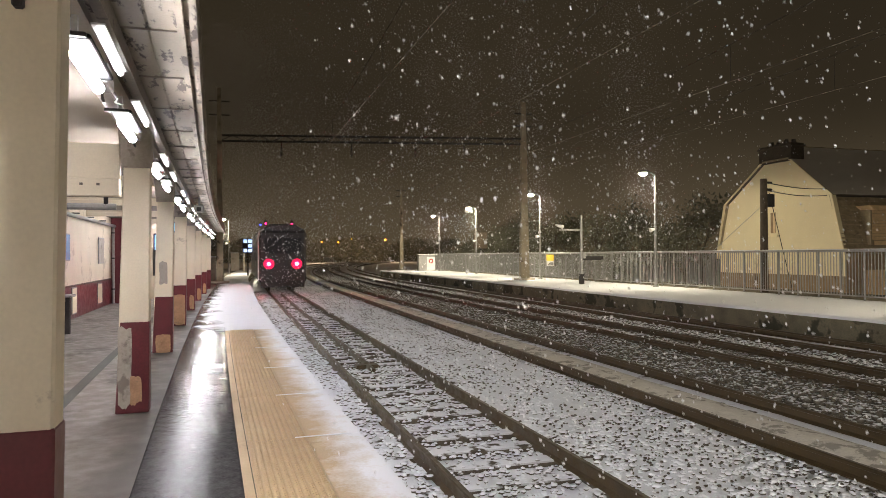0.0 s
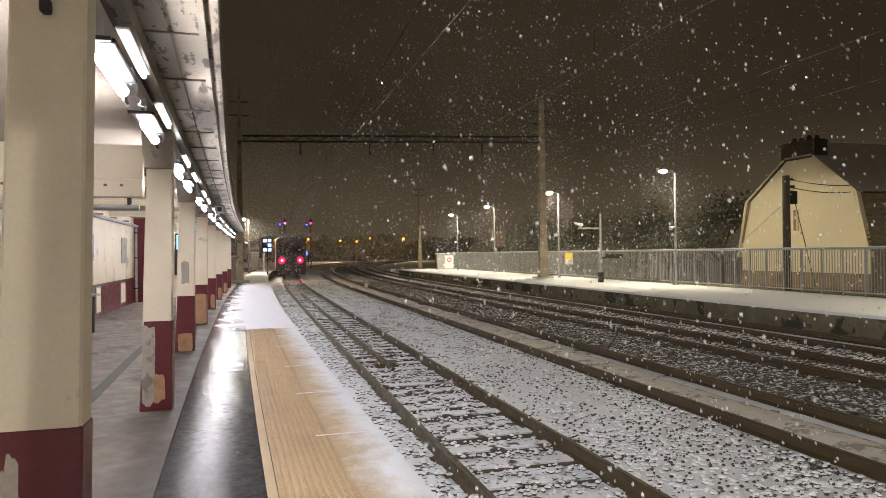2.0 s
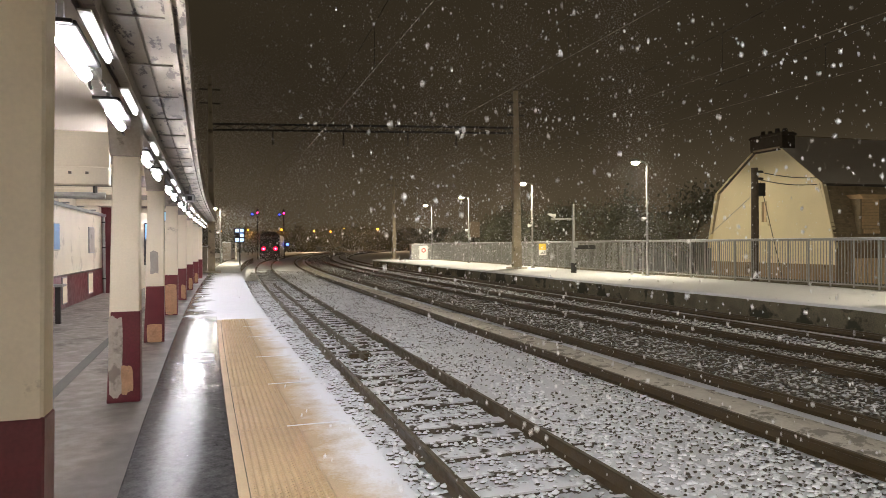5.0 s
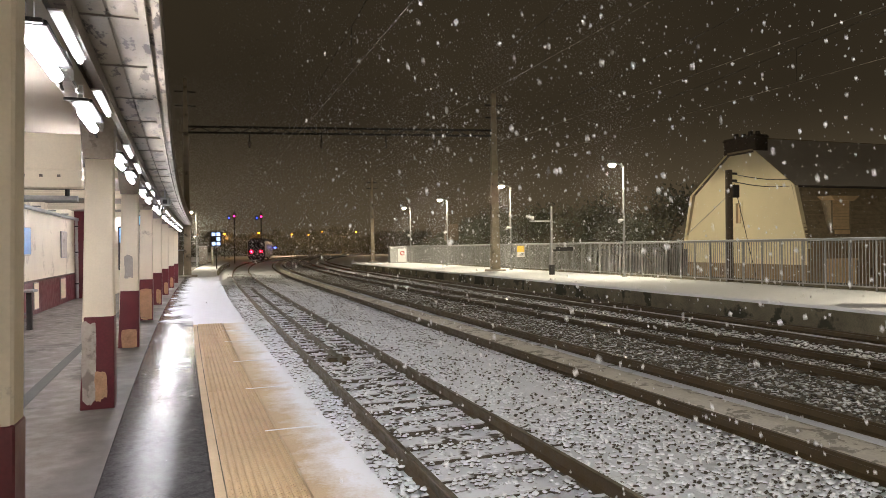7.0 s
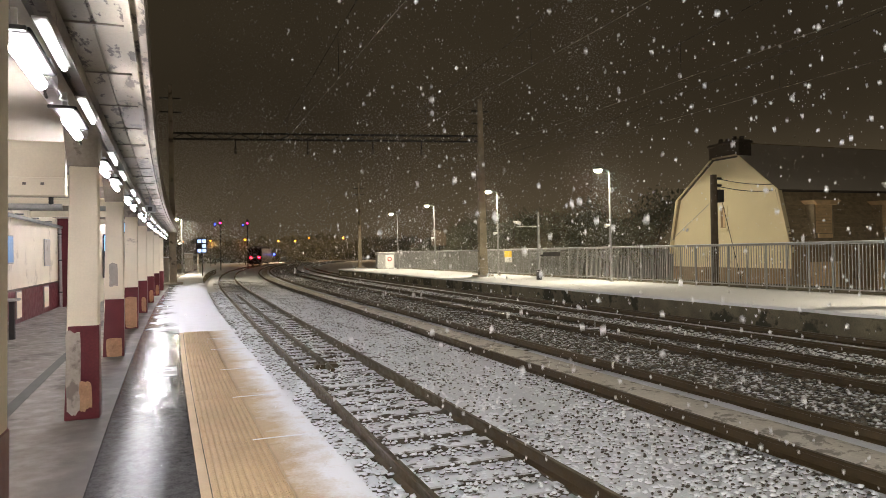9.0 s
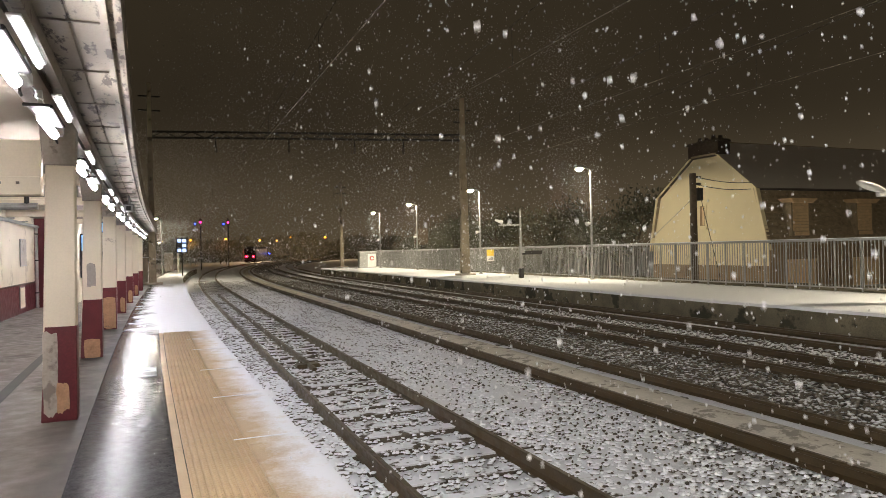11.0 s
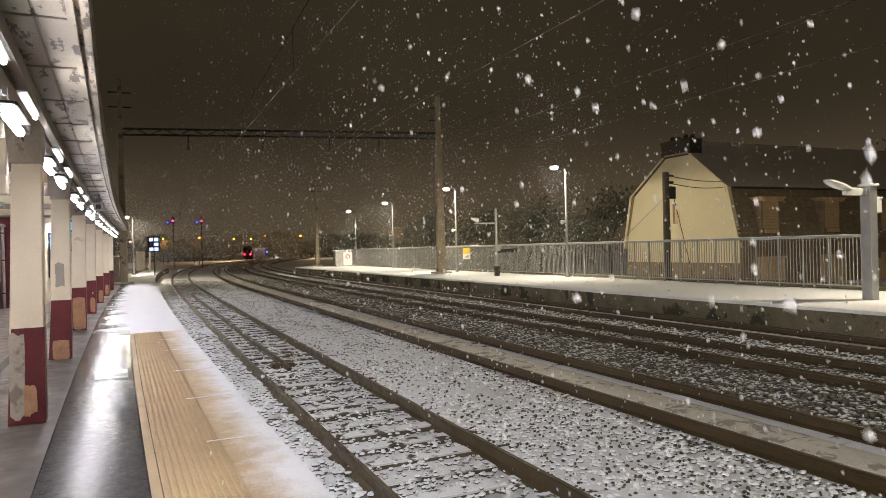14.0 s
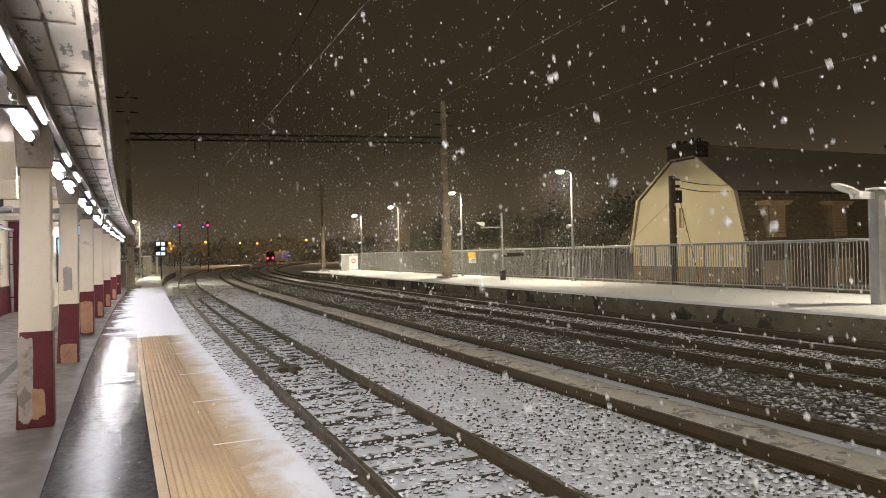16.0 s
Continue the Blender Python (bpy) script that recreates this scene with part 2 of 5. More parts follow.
M["shade"] = mat("black_lamp_back", (0.012, 0.012, 0.012), 0.8, vary=0.2, scale=5, grain=30, bump=0.0, spec=0.1)
M["bed_white"] = mat("snowed_ballast_bed", (0.10, 0.092, 0.08), 0.95, vary=0.5, scale=9, grain=45, bump=0.6, depth=0.03, snow=SNOW, snow_scale=14, snow_amount=1.8)
M["stone_capped"] = mat("snow_capped_stone", (0.085, 0.075, 0.06), 0.9, vary=0.5, scale=14, grain=60, bump=0.3, depth=0.006, snow=SNOW, snow_scale=9, snow_amount=1.75, snow_up=(0.02, 0.2))
M["stone_dark"] = mat("wet_dark_stone", (0.075, 0.065, 0.052), 0.85, vary=0.5, scale=14, grain=60, bump=0.3, depth=0.006)
M["damp"] = mat("damp_streaked_wall_paint", (0.72, 0.645, 0.50), 0.6, vary=0.10, scale=1.2, grain=30, bump=0.15, depth=0.005, stain=(0.52, 0.45, 0.34), stain_at=0.57, stain_scale=1.1)
# contact wires paler than the messengers: lamplight painted into the copper
M["contact"] = mat("lamplit_copper_wire", (0.32, 0.28, 0.20), 0.5, 0.3, vary=0.2, scale=3, grain=20, bump=0.0)
M["wire"] = mat("dull_copper_wire", (0.10, 0.09, 0.07), 0.6, 0.3, vary=0.2, scale=3, grain=20, bump=0.0)
fn = M["flake"].node_tree
thin = fn.nodes.new("ShaderNodeBsdfTranslucent")
thin.inputs["Color"].default_value = (0.95, 0.96, 0.98, 1)
blend = fn.nodes.new("ShaderNodeMixShader")
blend.inputs["Fac"].default_value = 0.5
fn.links.new(fn.nodes["Principled BSDF"].outputs["BSDF"], blend.inputs[1])
fn.links.new(thin.outputs["BSDF"], blend.inputs[2])
fn.links.new(blend.outputs["Shader"], fn.nodes["Material Output"].inputs["Surface"])

# ---- mesh helpers ----


def mesh_ob(name, bm, material, smooth=False):
    me = bpy.data.meshes.new(name)
    bmesh.ops.recalc_face_normals(bm, faces=bm.faces)
    bm.to_mesh(me)
    bm.free()
    for m in material if isinstance(material, (list, tuple)) else [material]:
        me.materials.append(m)
    if smooth:
        me.polygons.foreach_set("use_smooth", [True] * len(me.polygons))
    return new(name, me)


def part(name, bm, material, parent, label="", smooth=False):
    ob = mesh_ob(name, bm, material, smooth)
    ob.parent = parent
    if label:
        tagged(ob, label)
    return ob


def thing(name, label, category, group="", kind="", at=(0, 0, 0), rz=0):
    ob = new(name)
    ob.matrix_basis = pose(*at, 0, 0, rz)
    return tagged(ob, label, category, group, kind)


def box(bm, x0, x1, y0, y1, z0, z1, bevel=0.0, m=None):
    r = bmesh.ops.create_cube(bm, size=1)
    vs = r["verts"]
    for v in vs:
        v.co = Vector((x0 + (v.co.x + 0.5) * (x1 - x0), y0 + (v.co.y + 0.5) * (y1 - y0), z0 + (v.co.z + 0.5) * (z1 - z0)))
    if bevel:
        es = {e for v in vs for e in v.link_edges}
        r = bmesh.ops.bevel(bm, geom=list(es), offset=bevel, segments=1, affect="EDGES")
        vs = list({v for f in r["faces"] for v in f.verts} | {v for v in vs if v.is_valid})
    if m:
        bmesh.ops.transform(bm, matrix=m, verts=vs)
    return vs


def boxbm(*a, **k):
    bm = bmesh.new()
    box(bm, *a, **k)
    return bm


def rod(bm, a, b, r0, r1=None, seg=8):
    a, b = Vector(a), Vector(b)
    r1 = r0 if r1 is None else r1
    d = b - a
    if d.length < 1e-6:
        return
    m = Matrix.Translation((a + b) / 2) @ d.to_track_quat("Z", "Y").to_matrix().to_4x4()
    bmesh.ops.create_cone(bm, cap_ends=True, segments=seg, radius1=r0, radius2=r1, depth=d.length, matrix=m)


def rodbm(*a, **k):
    bm = bmesh.new()
    rod(bm, *a, **k)
    return bm


def path_rods(points, r, seg=6):
    bm = bmesh.new()
    for a, b in zip(points, points[1:]):
        rod(bm, a, b, r, seg=seg)
    return bm


def tube(points, r, seg=4):
    """One unbroken tube along points that run roughly along y."""
    bm = bmesh.new()
    rings = []
    for p in points:
        rings.append([bm.verts.new((p[0] + r * math.cos(6.2832 * k / seg), p[1], p[2] + r * math.sin(6.2832 * k / seg))) for k in range(seg)])
    for a, b in zip(rings, rings[1:]):
        for k in range(seg):
            bm.faces.new((a[k], a[(k + 1) % seg], b[(k + 1) % seg], b[k]))
    return bm


def steps(y0, y1, step):
    n = max(1, round((y1 - y0) / step))
    return [y0 + (y1 - y0) * i / n for i in range(n + 1)]


def sweep(profile, axis, ys, closed=True, wave=0.0, fine=1.7):
    """A profile of (across, up) points drawn along a curve of the plan."""
    bm = bmesh.new()
    rings = []
    for y in ys:
        x = axis(y)
        rings.append([bm.verts.new((x + u, y, z + (wave * noise.noise(Vector((x + u, y, 7.3)) * fine) if wave else 0))) for u, z in profile])
    n = len(profile)
    for a, b in zip(rings, rings[1:]):
        for i in range(n if closed else n - 1):
            bm.faces.new((a[i], a[(i + 1) % n], b[(i + 1) % n], b[i]))
    if closed:
        bm.faces.new(rings[0])
        bm.faces.new(rings[-1])
    return bm


def slab(u0, u1, z0, z1):
    return [(u0, z0), (u1, z0), (u1, z1), (u0, z1)]


def blob(x0, x1, z0, z1, y, thick, seed, n=22, rough=0.16):
    """A flat patch with a ragged outline, standing proud of a wall that faces -y."""
    rng = random.Random(seed)
    bm = bmesh.new()
    cx, cz, rx, rz = (x0 + x1) / 2, (z0 + z1) / 2, (x1 - x0) / 2, (z1 - z0) / 2
    ring = []
    raw = [rng.random() for _ in range(n)]
    for i in range(n):
        a = 2 * math.pi * i / n
        k = 1 - rough * (0.25 * (raw[i] + raw[i - 1] + raw[i - 2] + raw[i - 3]) + 0.3 * raw[(i // 5) * 5 % n])
        c, s = math.cos(a), math.sin(a)
        q = max(abs(c), abs(s)) ** 0.75
        ring.append((cx + rx * c / q * k, cz + rz * s / q * k))
    front = [bm.verts.new((x, y - thick, z)) for x, z in ring]
    back = [bm.verts.new((x, y, z)) for x, z in ring]
    bm.faces.new(front)
    for i in range(n):
        bm.faces.new((front[i], front[(i + 1) % n], back[(i + 1) % n], back[i]))
    return bm


def snow_cover(m, build, cover=SNOW, rough=0.8):
    """Lays drifted snow, or damp, over a material where build(math, x, y, across, noise) says so (0 to 1)."""
    n, l = m.node_tree.nodes, m.node_tree.links
    b = n["Principled BSDF"]
    geo = n.new("ShaderNodeNewGeometry")
    sep = n.new("ShaderNodeSeparateXYZ")
    l.new(geo.outputs["Position"], sep.inputs[0])

    def calc(op, a, c=0.0, d=0.0):
        k = n.new("ShaderNodeMath")
        k.operation = op
        for i, v in enumerate((a, c, d)):
            if isinstance(v, (int, float)):
                k.inputs[i].default_value = v
            else:
                l.new(v, k.inputs[i])
        return k.outputs[0]

    away = calc("MAXIMUM", calc("SUBTRACT", 30.0, sep.outputs["Y"]), 0.0)
    past = calc("MAXIMUM", calc("SUBTRACT", sep.outputs["Y"], 42.0), 0.0)
    bend = calc("ADD", calc("MULTIPLY_ADD", calc("MULTIPLY", away, away), 0.0007, 0.72), calc("MULTIPLY", calc("MULTIPLY", past, past), BEND))
    across = calc("SUBTRACT", sep.outputs["X"], bend)
    tex = []
    for s, dt in ((1.1, 5), (5.0, 7), (34.0, 4)):
        t = n.new("ShaderNodeTexNoise")
        t.inputs["Scale"].default_value, t.inputs["Detail"].default_value = s, dt
        l.new(geo.outputs["Position"], t.inputs["Vector"])
        tex.append(t.outputs["Fac"])
    fac = build(calc, sep.outputs["X"], sep.outputs["Y"], across, tex)
    lim = n.new("ShaderNodeClamp")
    l.new(fac, lim.inputs["Value"])
    mx = n.new("ShaderNodeMix")
    mx.data_type = "RGBA"
    l.new(lim.outputs["Result"], mx.inputs["Factor"])
    old = b.inputs["Base Color"].links[0].from_socket
    l.new(old, mx.inputs[6])
    mx.inputs[7].default_value = (*cover, 1)
    l.new(mx.outputs[2], b.inputs["Base Color"])
    rr = n.new("ShaderNodeMix")
    l.new(lim.outputs["Result"], rr.inputs["Factor"])
    if b.inputs["Roughness"].links:
        l.new(b.inputs["Roughness"].links[0].from_socket, rr.inputs[2])
    else:
        rr.inputs[2].default_value = b.inputs["Roughness"].default_value
    rr.inputs[3].default_value = rough
    l.new(rr.outputs[0], b.inputs["Roughness"])
    return m


def slab_snow(c, x, y, u, tex):
    # ragged snow that thickens towards the edge
    ragged = c("ADD", c("MULTIPLY", tex[0], 0.55), c("ADD", c("MULTIPLY", tex[1], 0.45), c("MULTIPLY", tex[2], 0.22)))
    return c("MULTIPLY_ADD", c("ADD", u, ragged), 3.0, -0.52)


def wet_snow(c, x, y, u, tex):
    # snow blown in past the dry stretch, and thin slush lines before it
    ragged = c("ADD", c("MULTIPLY", tex[0], 1.1), c("MULTIPLY", tex[1], 0.6))
    far = c("MULTIPLY", c("SUBTRACT", y, 15.4), 0.45)
    return c("MULTIPLY", c("MINIMUM", c("MAXIMUM", far, 0.0), 1.0), c("MULTIPLY_ADD", c("ADD", c("MULTIPLY", u, 0.9), ragged), 3.0, 2.15))


def damp_fringe(c, x, y, u, tex):
    # damp that creeps in under the canopy from the wet strip
    ragged = c("ADD", c("MULTIPLY", tex[0], 0.9), c("MULTIPLY", tex[1], 0.35))
    return c("MULTIPLY_ADD", c("ADD", u, ragged), 2.2, 3.75)


snow_cover(M["tactile"], slab_snow)
snow_cover(M["dry"], damp_fringe, (0.10, 0.09, 0.081), 0.78)
snow_cover(M["wet"], wet_snow)

# ---- ground and tracks ----
bm = bmesh.new()
for x0, x1, y0, y1 in ((-600, 800, -600, 900),):
    vs = [bm.verts.new(p) for p in ((x0, y0, -1.05), (x1, y0, -1.05), (x1, y1, -1.05), (x0, y1, -1.05))]
    bm.faces.new(vs)
tagged(mesh_ob("ground", bm, M["earth"]), "dark winter ground dusted with snow", "ground", kind="structure")

YS = steps(-14, 60, 1.0) + steps(62, 252, 4.0)
YN = steps(-14, 60, 2.0) + steps(62, 252, 4.0)


def bed_strip(name, u0, u1, material, label, up=0.0):
    n = max(2, int((u1 - u0) / 0.4))
    prof = [(u0 + (u1 - u0) * i / n, BED + up) for i in range(n + 1)]
    prof += [(u1, -1.1), (u0, -1.1)]
    return tagged(mesh_ob(name, sweep(prof, axis_of(0.0), YS, wave=0.035), material), label, "track bed", kind="structure")


bed_strip("track_bed_1", 0.4, 1.9, M["bed_white"], "snow-dusted ballast along the platform wall", 0.03)
bed_strip("track_bed_5", 1.9, 3.5, M["bed"], "snowy ballast between the platform rails", -0.025)
bed_strip("track_bed_6", 3.5, 5.9, M["bed_white"], "snow-dusted stone ballast beside the platform track", 0.03)
bed_strip("track_bed_2", 5.9, 8.0, M["bed"], "snow-covered ballast under the second track")
bed_strip("track_bed_3", 8.0, 12.0, M["bed_bare"], "dark wet ballast with traces of snow")
bed_strip("track_bed_4", 12.0, 15.1, M["bed"], "snow-flecked ballast beside the far platform")
tagged(mesh_ob("snow_strip", sweep([(-0.38, -0.78), (0.38, -0.78), (0.30, -0.68), (0.12, -0.655), (-0.1, -0.65), (-0.30, -0.68)], axis_of(6.92), YS, wave=0.02), M["bed_smooth"]),
       "smooth crusted snow strip between the rails", "snow", kind="structure")

RAIL = [(-0.07, -0.17), (0.07, -0.17), (0.07, -0.155), (0.012, -0.13), (0.012, -0.045), (0.036, -0.035), (0.036, -0.008),
        (0.026, 0.0), (-0.026, 0.0), (-0.036, -0.008), (-0.036, -0.035), (-0.012, -0.045), (-0.012, -0.13), (-0.07, -0.155)]
sleeper_mesh = None
for i, (ax, g) in enumerate(zip(AXES, GAUGES)):
    track = thing("railway_track", ("rusty steel rails on snowy timber sleepers beside the platform", "rusty steel rails on a snow-covered bed",
                                    "dark steel rails on bare wet ballast", "steel rails close to the far platform wall")[i], "railway track", "railway tracks", "structure")
    for side in (-1, 1):
        rail = part("rail", sweep([(u + side * g / 2, z + RAIL_TOP) for u, z in RAIL], ax, YN), M["rail"], track)
        part("rail_head", sweep([(u + side * g / 2, RAIL_TOP + z) for u, z in ((-0.022, -0.004), (0.022, -0.004), (0.020, 0.0025), (-0.020, 0.0025))], ax, YN),
             M["railhead"], rail, "worn bright rail head")
    if sleeper_mesh is None:
        b = bmesh.new()
        box(b, -1.22, 1.22, -0.125, 0.125, -0.92, -0.692, bevel=0.015)
        sl = part("sleeper", b, M["sleeper"], track)
        sleeper_mesh = sl.data
        sl.location = (ax(-4), -4, 0)
    for k in range(-6, 110 if i == 0 else 70):
        y = k * 0.6 + 0.55
        sl = new("sleeper", sleeper_mesh)
        sl.parent = track
        sl.location = (ax(y), y, -0.03 * (i > 0) + random.uniform(-0.03, 0.006))
        sl.rotation_euler = (0, 0, random.uniform(-0.012, 0.012))

# the short middle rail of the platform track, with its sloping end
bm = sweep([(u - 0.15, z + RAIL_TOP - 0.01) for u, z in RAIL], near_axis, steps(14.6, 41, 1.0))
rod(bm, (near_axis(14.6) - 0.15, 14.65, RAIL_TOP - 0.05), (near_axis(13.6) - 0.08, 13.5, RAIL_TOP - 0.15), 0.05, 0.06)
box(bm, near_axis(14) - 0.35, near_axis(14) + 0.12, 13.9, 14.2, -0.72, -0.63, bevel=0.02)
tagged(mesh_ob("guard_rail", bm, M["rail"]), "rusty middle guard rail with a sloping end", "rail", kind="structure")

# ---- loose ballast stones ----


def stone_shapes(n, seed):
    rng = random.Random(seed)
    out = []
    for _ in range(n):
        b = bmesh.new()
        bmesh.ops.create_icosphere(b, subdivisions=1, radius=1)
        for v in b.verts:
            v.co *= rng.uniform(0.65, 1.15)
        b.verts.index_update()
        out.append(([tuple(v.co) for v in b.verts], [tuple(v.index for v in f.verts) for f in b.faces]))
        b.free()
    return out


SHAPES = stone_shapes(7, 5)


def scatter(name, count, spot, size, material, label, seed):
    rng = random.Random(seed)
    verts, faces = [], []
    for _ in range(count):
        x, y, z = spot(rng)
        vs, fs = SHAPES[rng.randrange(len(SHAPES))]
        s = rng.uniform(*size)
        e = Euler((rng.uniform(0, 6.3), rng.uniform(0, 6.3), rng.uniform(0, 6.3))).to_matrix()
        base = len(verts)
        for v in vs:
            p = e @ Vector(v) * s
            verts.append((x + p.x * 1.15, y + p.y, z + p.z * 0.75))
        faces += [tuple(i + base for i in f) for f in fs]
    me = bpy.data.meshes.new(name)
    me.from_pydata(verts, [], faces)
    me.materials.append(material)
    me.polygons.foreach_set("use_smooth", [True] * len(me.polygons))
    return tagged(new(name, me), label, "ballast", kind="stuff")


def near_y(rng, y0=3.0, y1=46.0):
    return y0 + (y1 - y0) * rng.random() ** 1.7


def between(x0, x1, up=0.0, y1=46.0):
    def spot(rng):
        y = near_y(rng, y1=y1)
        x = rng.uniform(x0, x1)
        return x + far_bend(y), y, BED + rng.uniform(-0.012, 0.02) + up
    return spot


def beside_platform(rng):
    y = near_y(rng)
    x = rng.uniform(edge(y) + 0.1, near_axis(y) - 0.83)
    return x, y, BED + rng.uniform(0.02, 0.06)


scatter("ballast_stones", 12000, between(3.6, 6.05, 0.016, 62), (0.026, 0.05), M["stone_capped"], "grey ballast stones capped with fresh snow", 11)
scatter("ballast_stones", 6000, between(3.6, 6.05, 0.032, 62), (0.012, 0.026), M["stone_dark"], "dark stone chips poking out of the snow", 18)
scatter("ballast_stones", 5200, between(2.0, 3.5, -0.004), (0.02, 0.042), M["stone_capped"], "snowy ballast stones between the sleepers", 12)
scatter("ballast_stones", 1000, between(2.0, 3.4, 0.035), (0.018, 0.036), M["stone_capped"], "snowy stones strewn over the sleepers", 17)
scatter("ballast_stones", 3600, beside_platform, (0.022, 0.046), M["stone_capped"], "snow-capped stones along the platform wall", 13)
scatter("ballast_stones", 6000, between(7.7, 10.2, 0.02, 60), (0.03, 0.06), M["stone_bare"], "dark wet ballast stones with specks of snow", 14)
scatter("ballast_stones", 2200, between(10.3, 11.6, 0.0, 50), (0.03, 0.05), M["stone_bare"], "dark ballast stones between rails", 15)
scatter("ballast_stones", 4500, between(11.65, 13.2, 0.03, 60), (0.035, 0.065), M["stone"], "snow-flecked ballast stones", 16)

# ---- near platform ----
YP = steps(-14, 44, 1.0) + steps(45, 95, 2.0)
tagged(mesh_ob("platform", sweep([(-9.0, -1.1), (-0.02, -1.1), (-0.02, -0.10), (-1.12, -0.012), (-9.0, -0.012)], edge, YP), M["wall"]), "concrete platform body with a dark wall towards the track", "platform", kind="structure")
tagged(mesh_ob("floor", sweep(slab(-8.9, -1.88, -0.06, 0.0), edge, YP), M["dry"]), "dry grey concrete floor under the canopy", "floor", kind="structure")
ripple = [(-1.88 + 0.76 * k / 36, -0.004) for k in range(37)] + [(-1.12, -0.06), (-1.88, -0.06)]
tagged(mesh_ob("pavement_wet", sweep(ripple, edge, steps(3.0, 16.0, 0.028), wave=0.0027, fine=33.0), M["wet"], smooth=True), "wet rippled black asphalt shining under the lamps", "pavement", kind="structure")
tagged(mesh_ob("pavement_behind", sweep(slab(-1.88, -1.12, -0.06, -0.003), edge, steps(-14, 3.0, 0.5)), M["wet"]), "wet black asphalt", "pavement", kind="structure")
tagged(mesh_ob("pavement", sweep(slab(-1.88, -1.12, -0.06, -0.003), edge, steps(16.0, 44, 0.5)), M["wet"]), "wet black asphalt shining under the lamps", "pavement", kind="structure")
tagged(mesh_ob("pavement_far", sweep(slab(-1.88, 0.0, -0.06, -0.001), edge, steps(44, 95, 2.0)), M["snow"]), "snow-covered end of the platform", "pavement", kind="structure")
tagged(mesh_ob("pavement_kerb", sweep(slab(-1.12, 0.0, -0.10, -0.012), edge, steps(15.8, 44, 1.0)), M["snow"]), "snow-covered platform edge", "pavement", kind="structure")

# ---- far platform ----
FAR = 15.0
far_edge = lambda y: FAR + 0.0002 * max(0.0, 20 - max(y, -6)) ** 2 - 0.0001 * max(0, y - 40) ** 2
YF = steps(-14, 72, 1.0)
tagged(mesh_ob("platform_far", sweep([(0.05, -1.1), (9.0, -1.1), (9.0, -0.03), (0.05, -0.03)], far_edge, YF), M["wall"]), "mossy dark concrete body of the opposite platform", "platform", kind="structure")
tagged(mesh_ob("pavement_opposite", sweep([(-0.04, -0.10), (5.6, -0.05), (5.6, 0.0), (0.05, 0.004), (-0.03, -0.02)], far_edge, YF, wave=0.015), M["snow"]), "opposite platform under an even cover of snow", "pavement", kind="structure")
tagged(mesh_ob("bank", sweep([(5.6, -1.1), (60, -1.1), (60, -0.95), (12, -0.9), (5.7, -0.04)], far_edge, YF, wave=0.0), M["earth"]), "snowy slope behind the fence", "ground", kind="structure")

# ---- station wall and roof ----
W = -5.05
SOFFIT = 3.12
tagged(mesh_ob("wall_west", sweep(slab(W - 0.25, W, -0.1, 3.6), edge, steps(-14, 26.6, 1.0)), M["damp"]), "cream painted station wall streaked with damp", "wall", kind="structure")
tagged(mesh_ob("wall_dado", sweep(slab(W, W + 0.018, 0.0, 0.86), edge, steps(-14, 26.6, 1.0)), M["burgundy"]), "burgundy painted lower wall", "wall", kind="structure")
tagged(mesh_ob("trim_dado", sweep(slab(W, W + 0.03, 0.86, 0.91), edge, steps(-14, 26.6, 1.0)), M["beam"]), "dark moulding above the burgundy wall", "trim", kind="structure")
tagged(mesh_ob("wall_end", boxbm(edge(26.6) + W - 0.25, edge(26.6) + W + 1.1, 26.6, 26.85, -0.1, 3.6), M["burgundy"]), "wall return where the shelter narrows", "wall", kind="structure")
tagged(mesh_ob("wall_north", sweep(slab(-4.15, -3.95, -0.1, 3.6), edge, steps(26.85, 44, 1.0)), M["cream"]), "cream station wall beyond the corner", "wall", kind="structure")
tagged(mesh_ob("ceiling", sweep(slab(W - 0.25, -2.02, 3.06, 3.16), edge, steps(-4, 43, 1.0)), M["ceiling"]), "white painted canopy ceiling", "ceiling", kind="structure")
bm = sweep([(-2.02, SOFFIT), (-1.72, SOFFIT), (-1.715, SOFFIT + 0.012), (-1.705, SOFFIT + 0.012), (-1.70, SOFFIT), (-1.53, SOFFIT), (-1.53, SOFFIT + 0.2), (-2.02, SOFFIT + 0.2)], edge, steps(-4, 43, 0.5), wave=0.01)
tagged(mesh_ob("ceiling_outer", bm, M["soffit"]), "flaking cream soffit boards with dark peeled patches", "ceiling", kind="structure")
tagged(mesh_ob("roof", sweep(slab(W - 0.5, -1.44, 3.34, 3.46), edge, steps(-4, 43, 1.0)), M["soffit"]), "flat concrete canopy roof", "roof", kind="structure")
tagged(mesh_ob("fascia", sweep([(-1.53, 3.08), (-1.49, 3.08), (-1.49, 3.12), (-1.455, 3.12), (-1.455, 3.06), (-1.41, 3.06), (-1.41, 3.5), (-1.53, 3.5)], edge, steps(-4, 43, 0.5)), M["soffit"]), "ragged double-edged canopy fascia", "fascia", kind="structure")
tagged(mesh_ob("beam", sweep([(-1.935, 2.99), (-1.875, 2.99), (-1.875, 3.115), (-1.935, 3.115)], edge, steps(-4, 43, 0.5)), M["beam"]), "brown steel beam running above the lamps", "beam", kind="structure")
tagged(mesh_ob("cable_tray", sweep([(-2.16, 2.90), (-2.05, 2.90), (-2.05, 2.96), (-2.055, 2.96), (-2.055, 2.905), (-2.16, 2.905)], edge, steps(-4, 43, 0.5)), M["tray"]), "galvanised cable tray carrying the lamps", "cable tray", kind="structure")

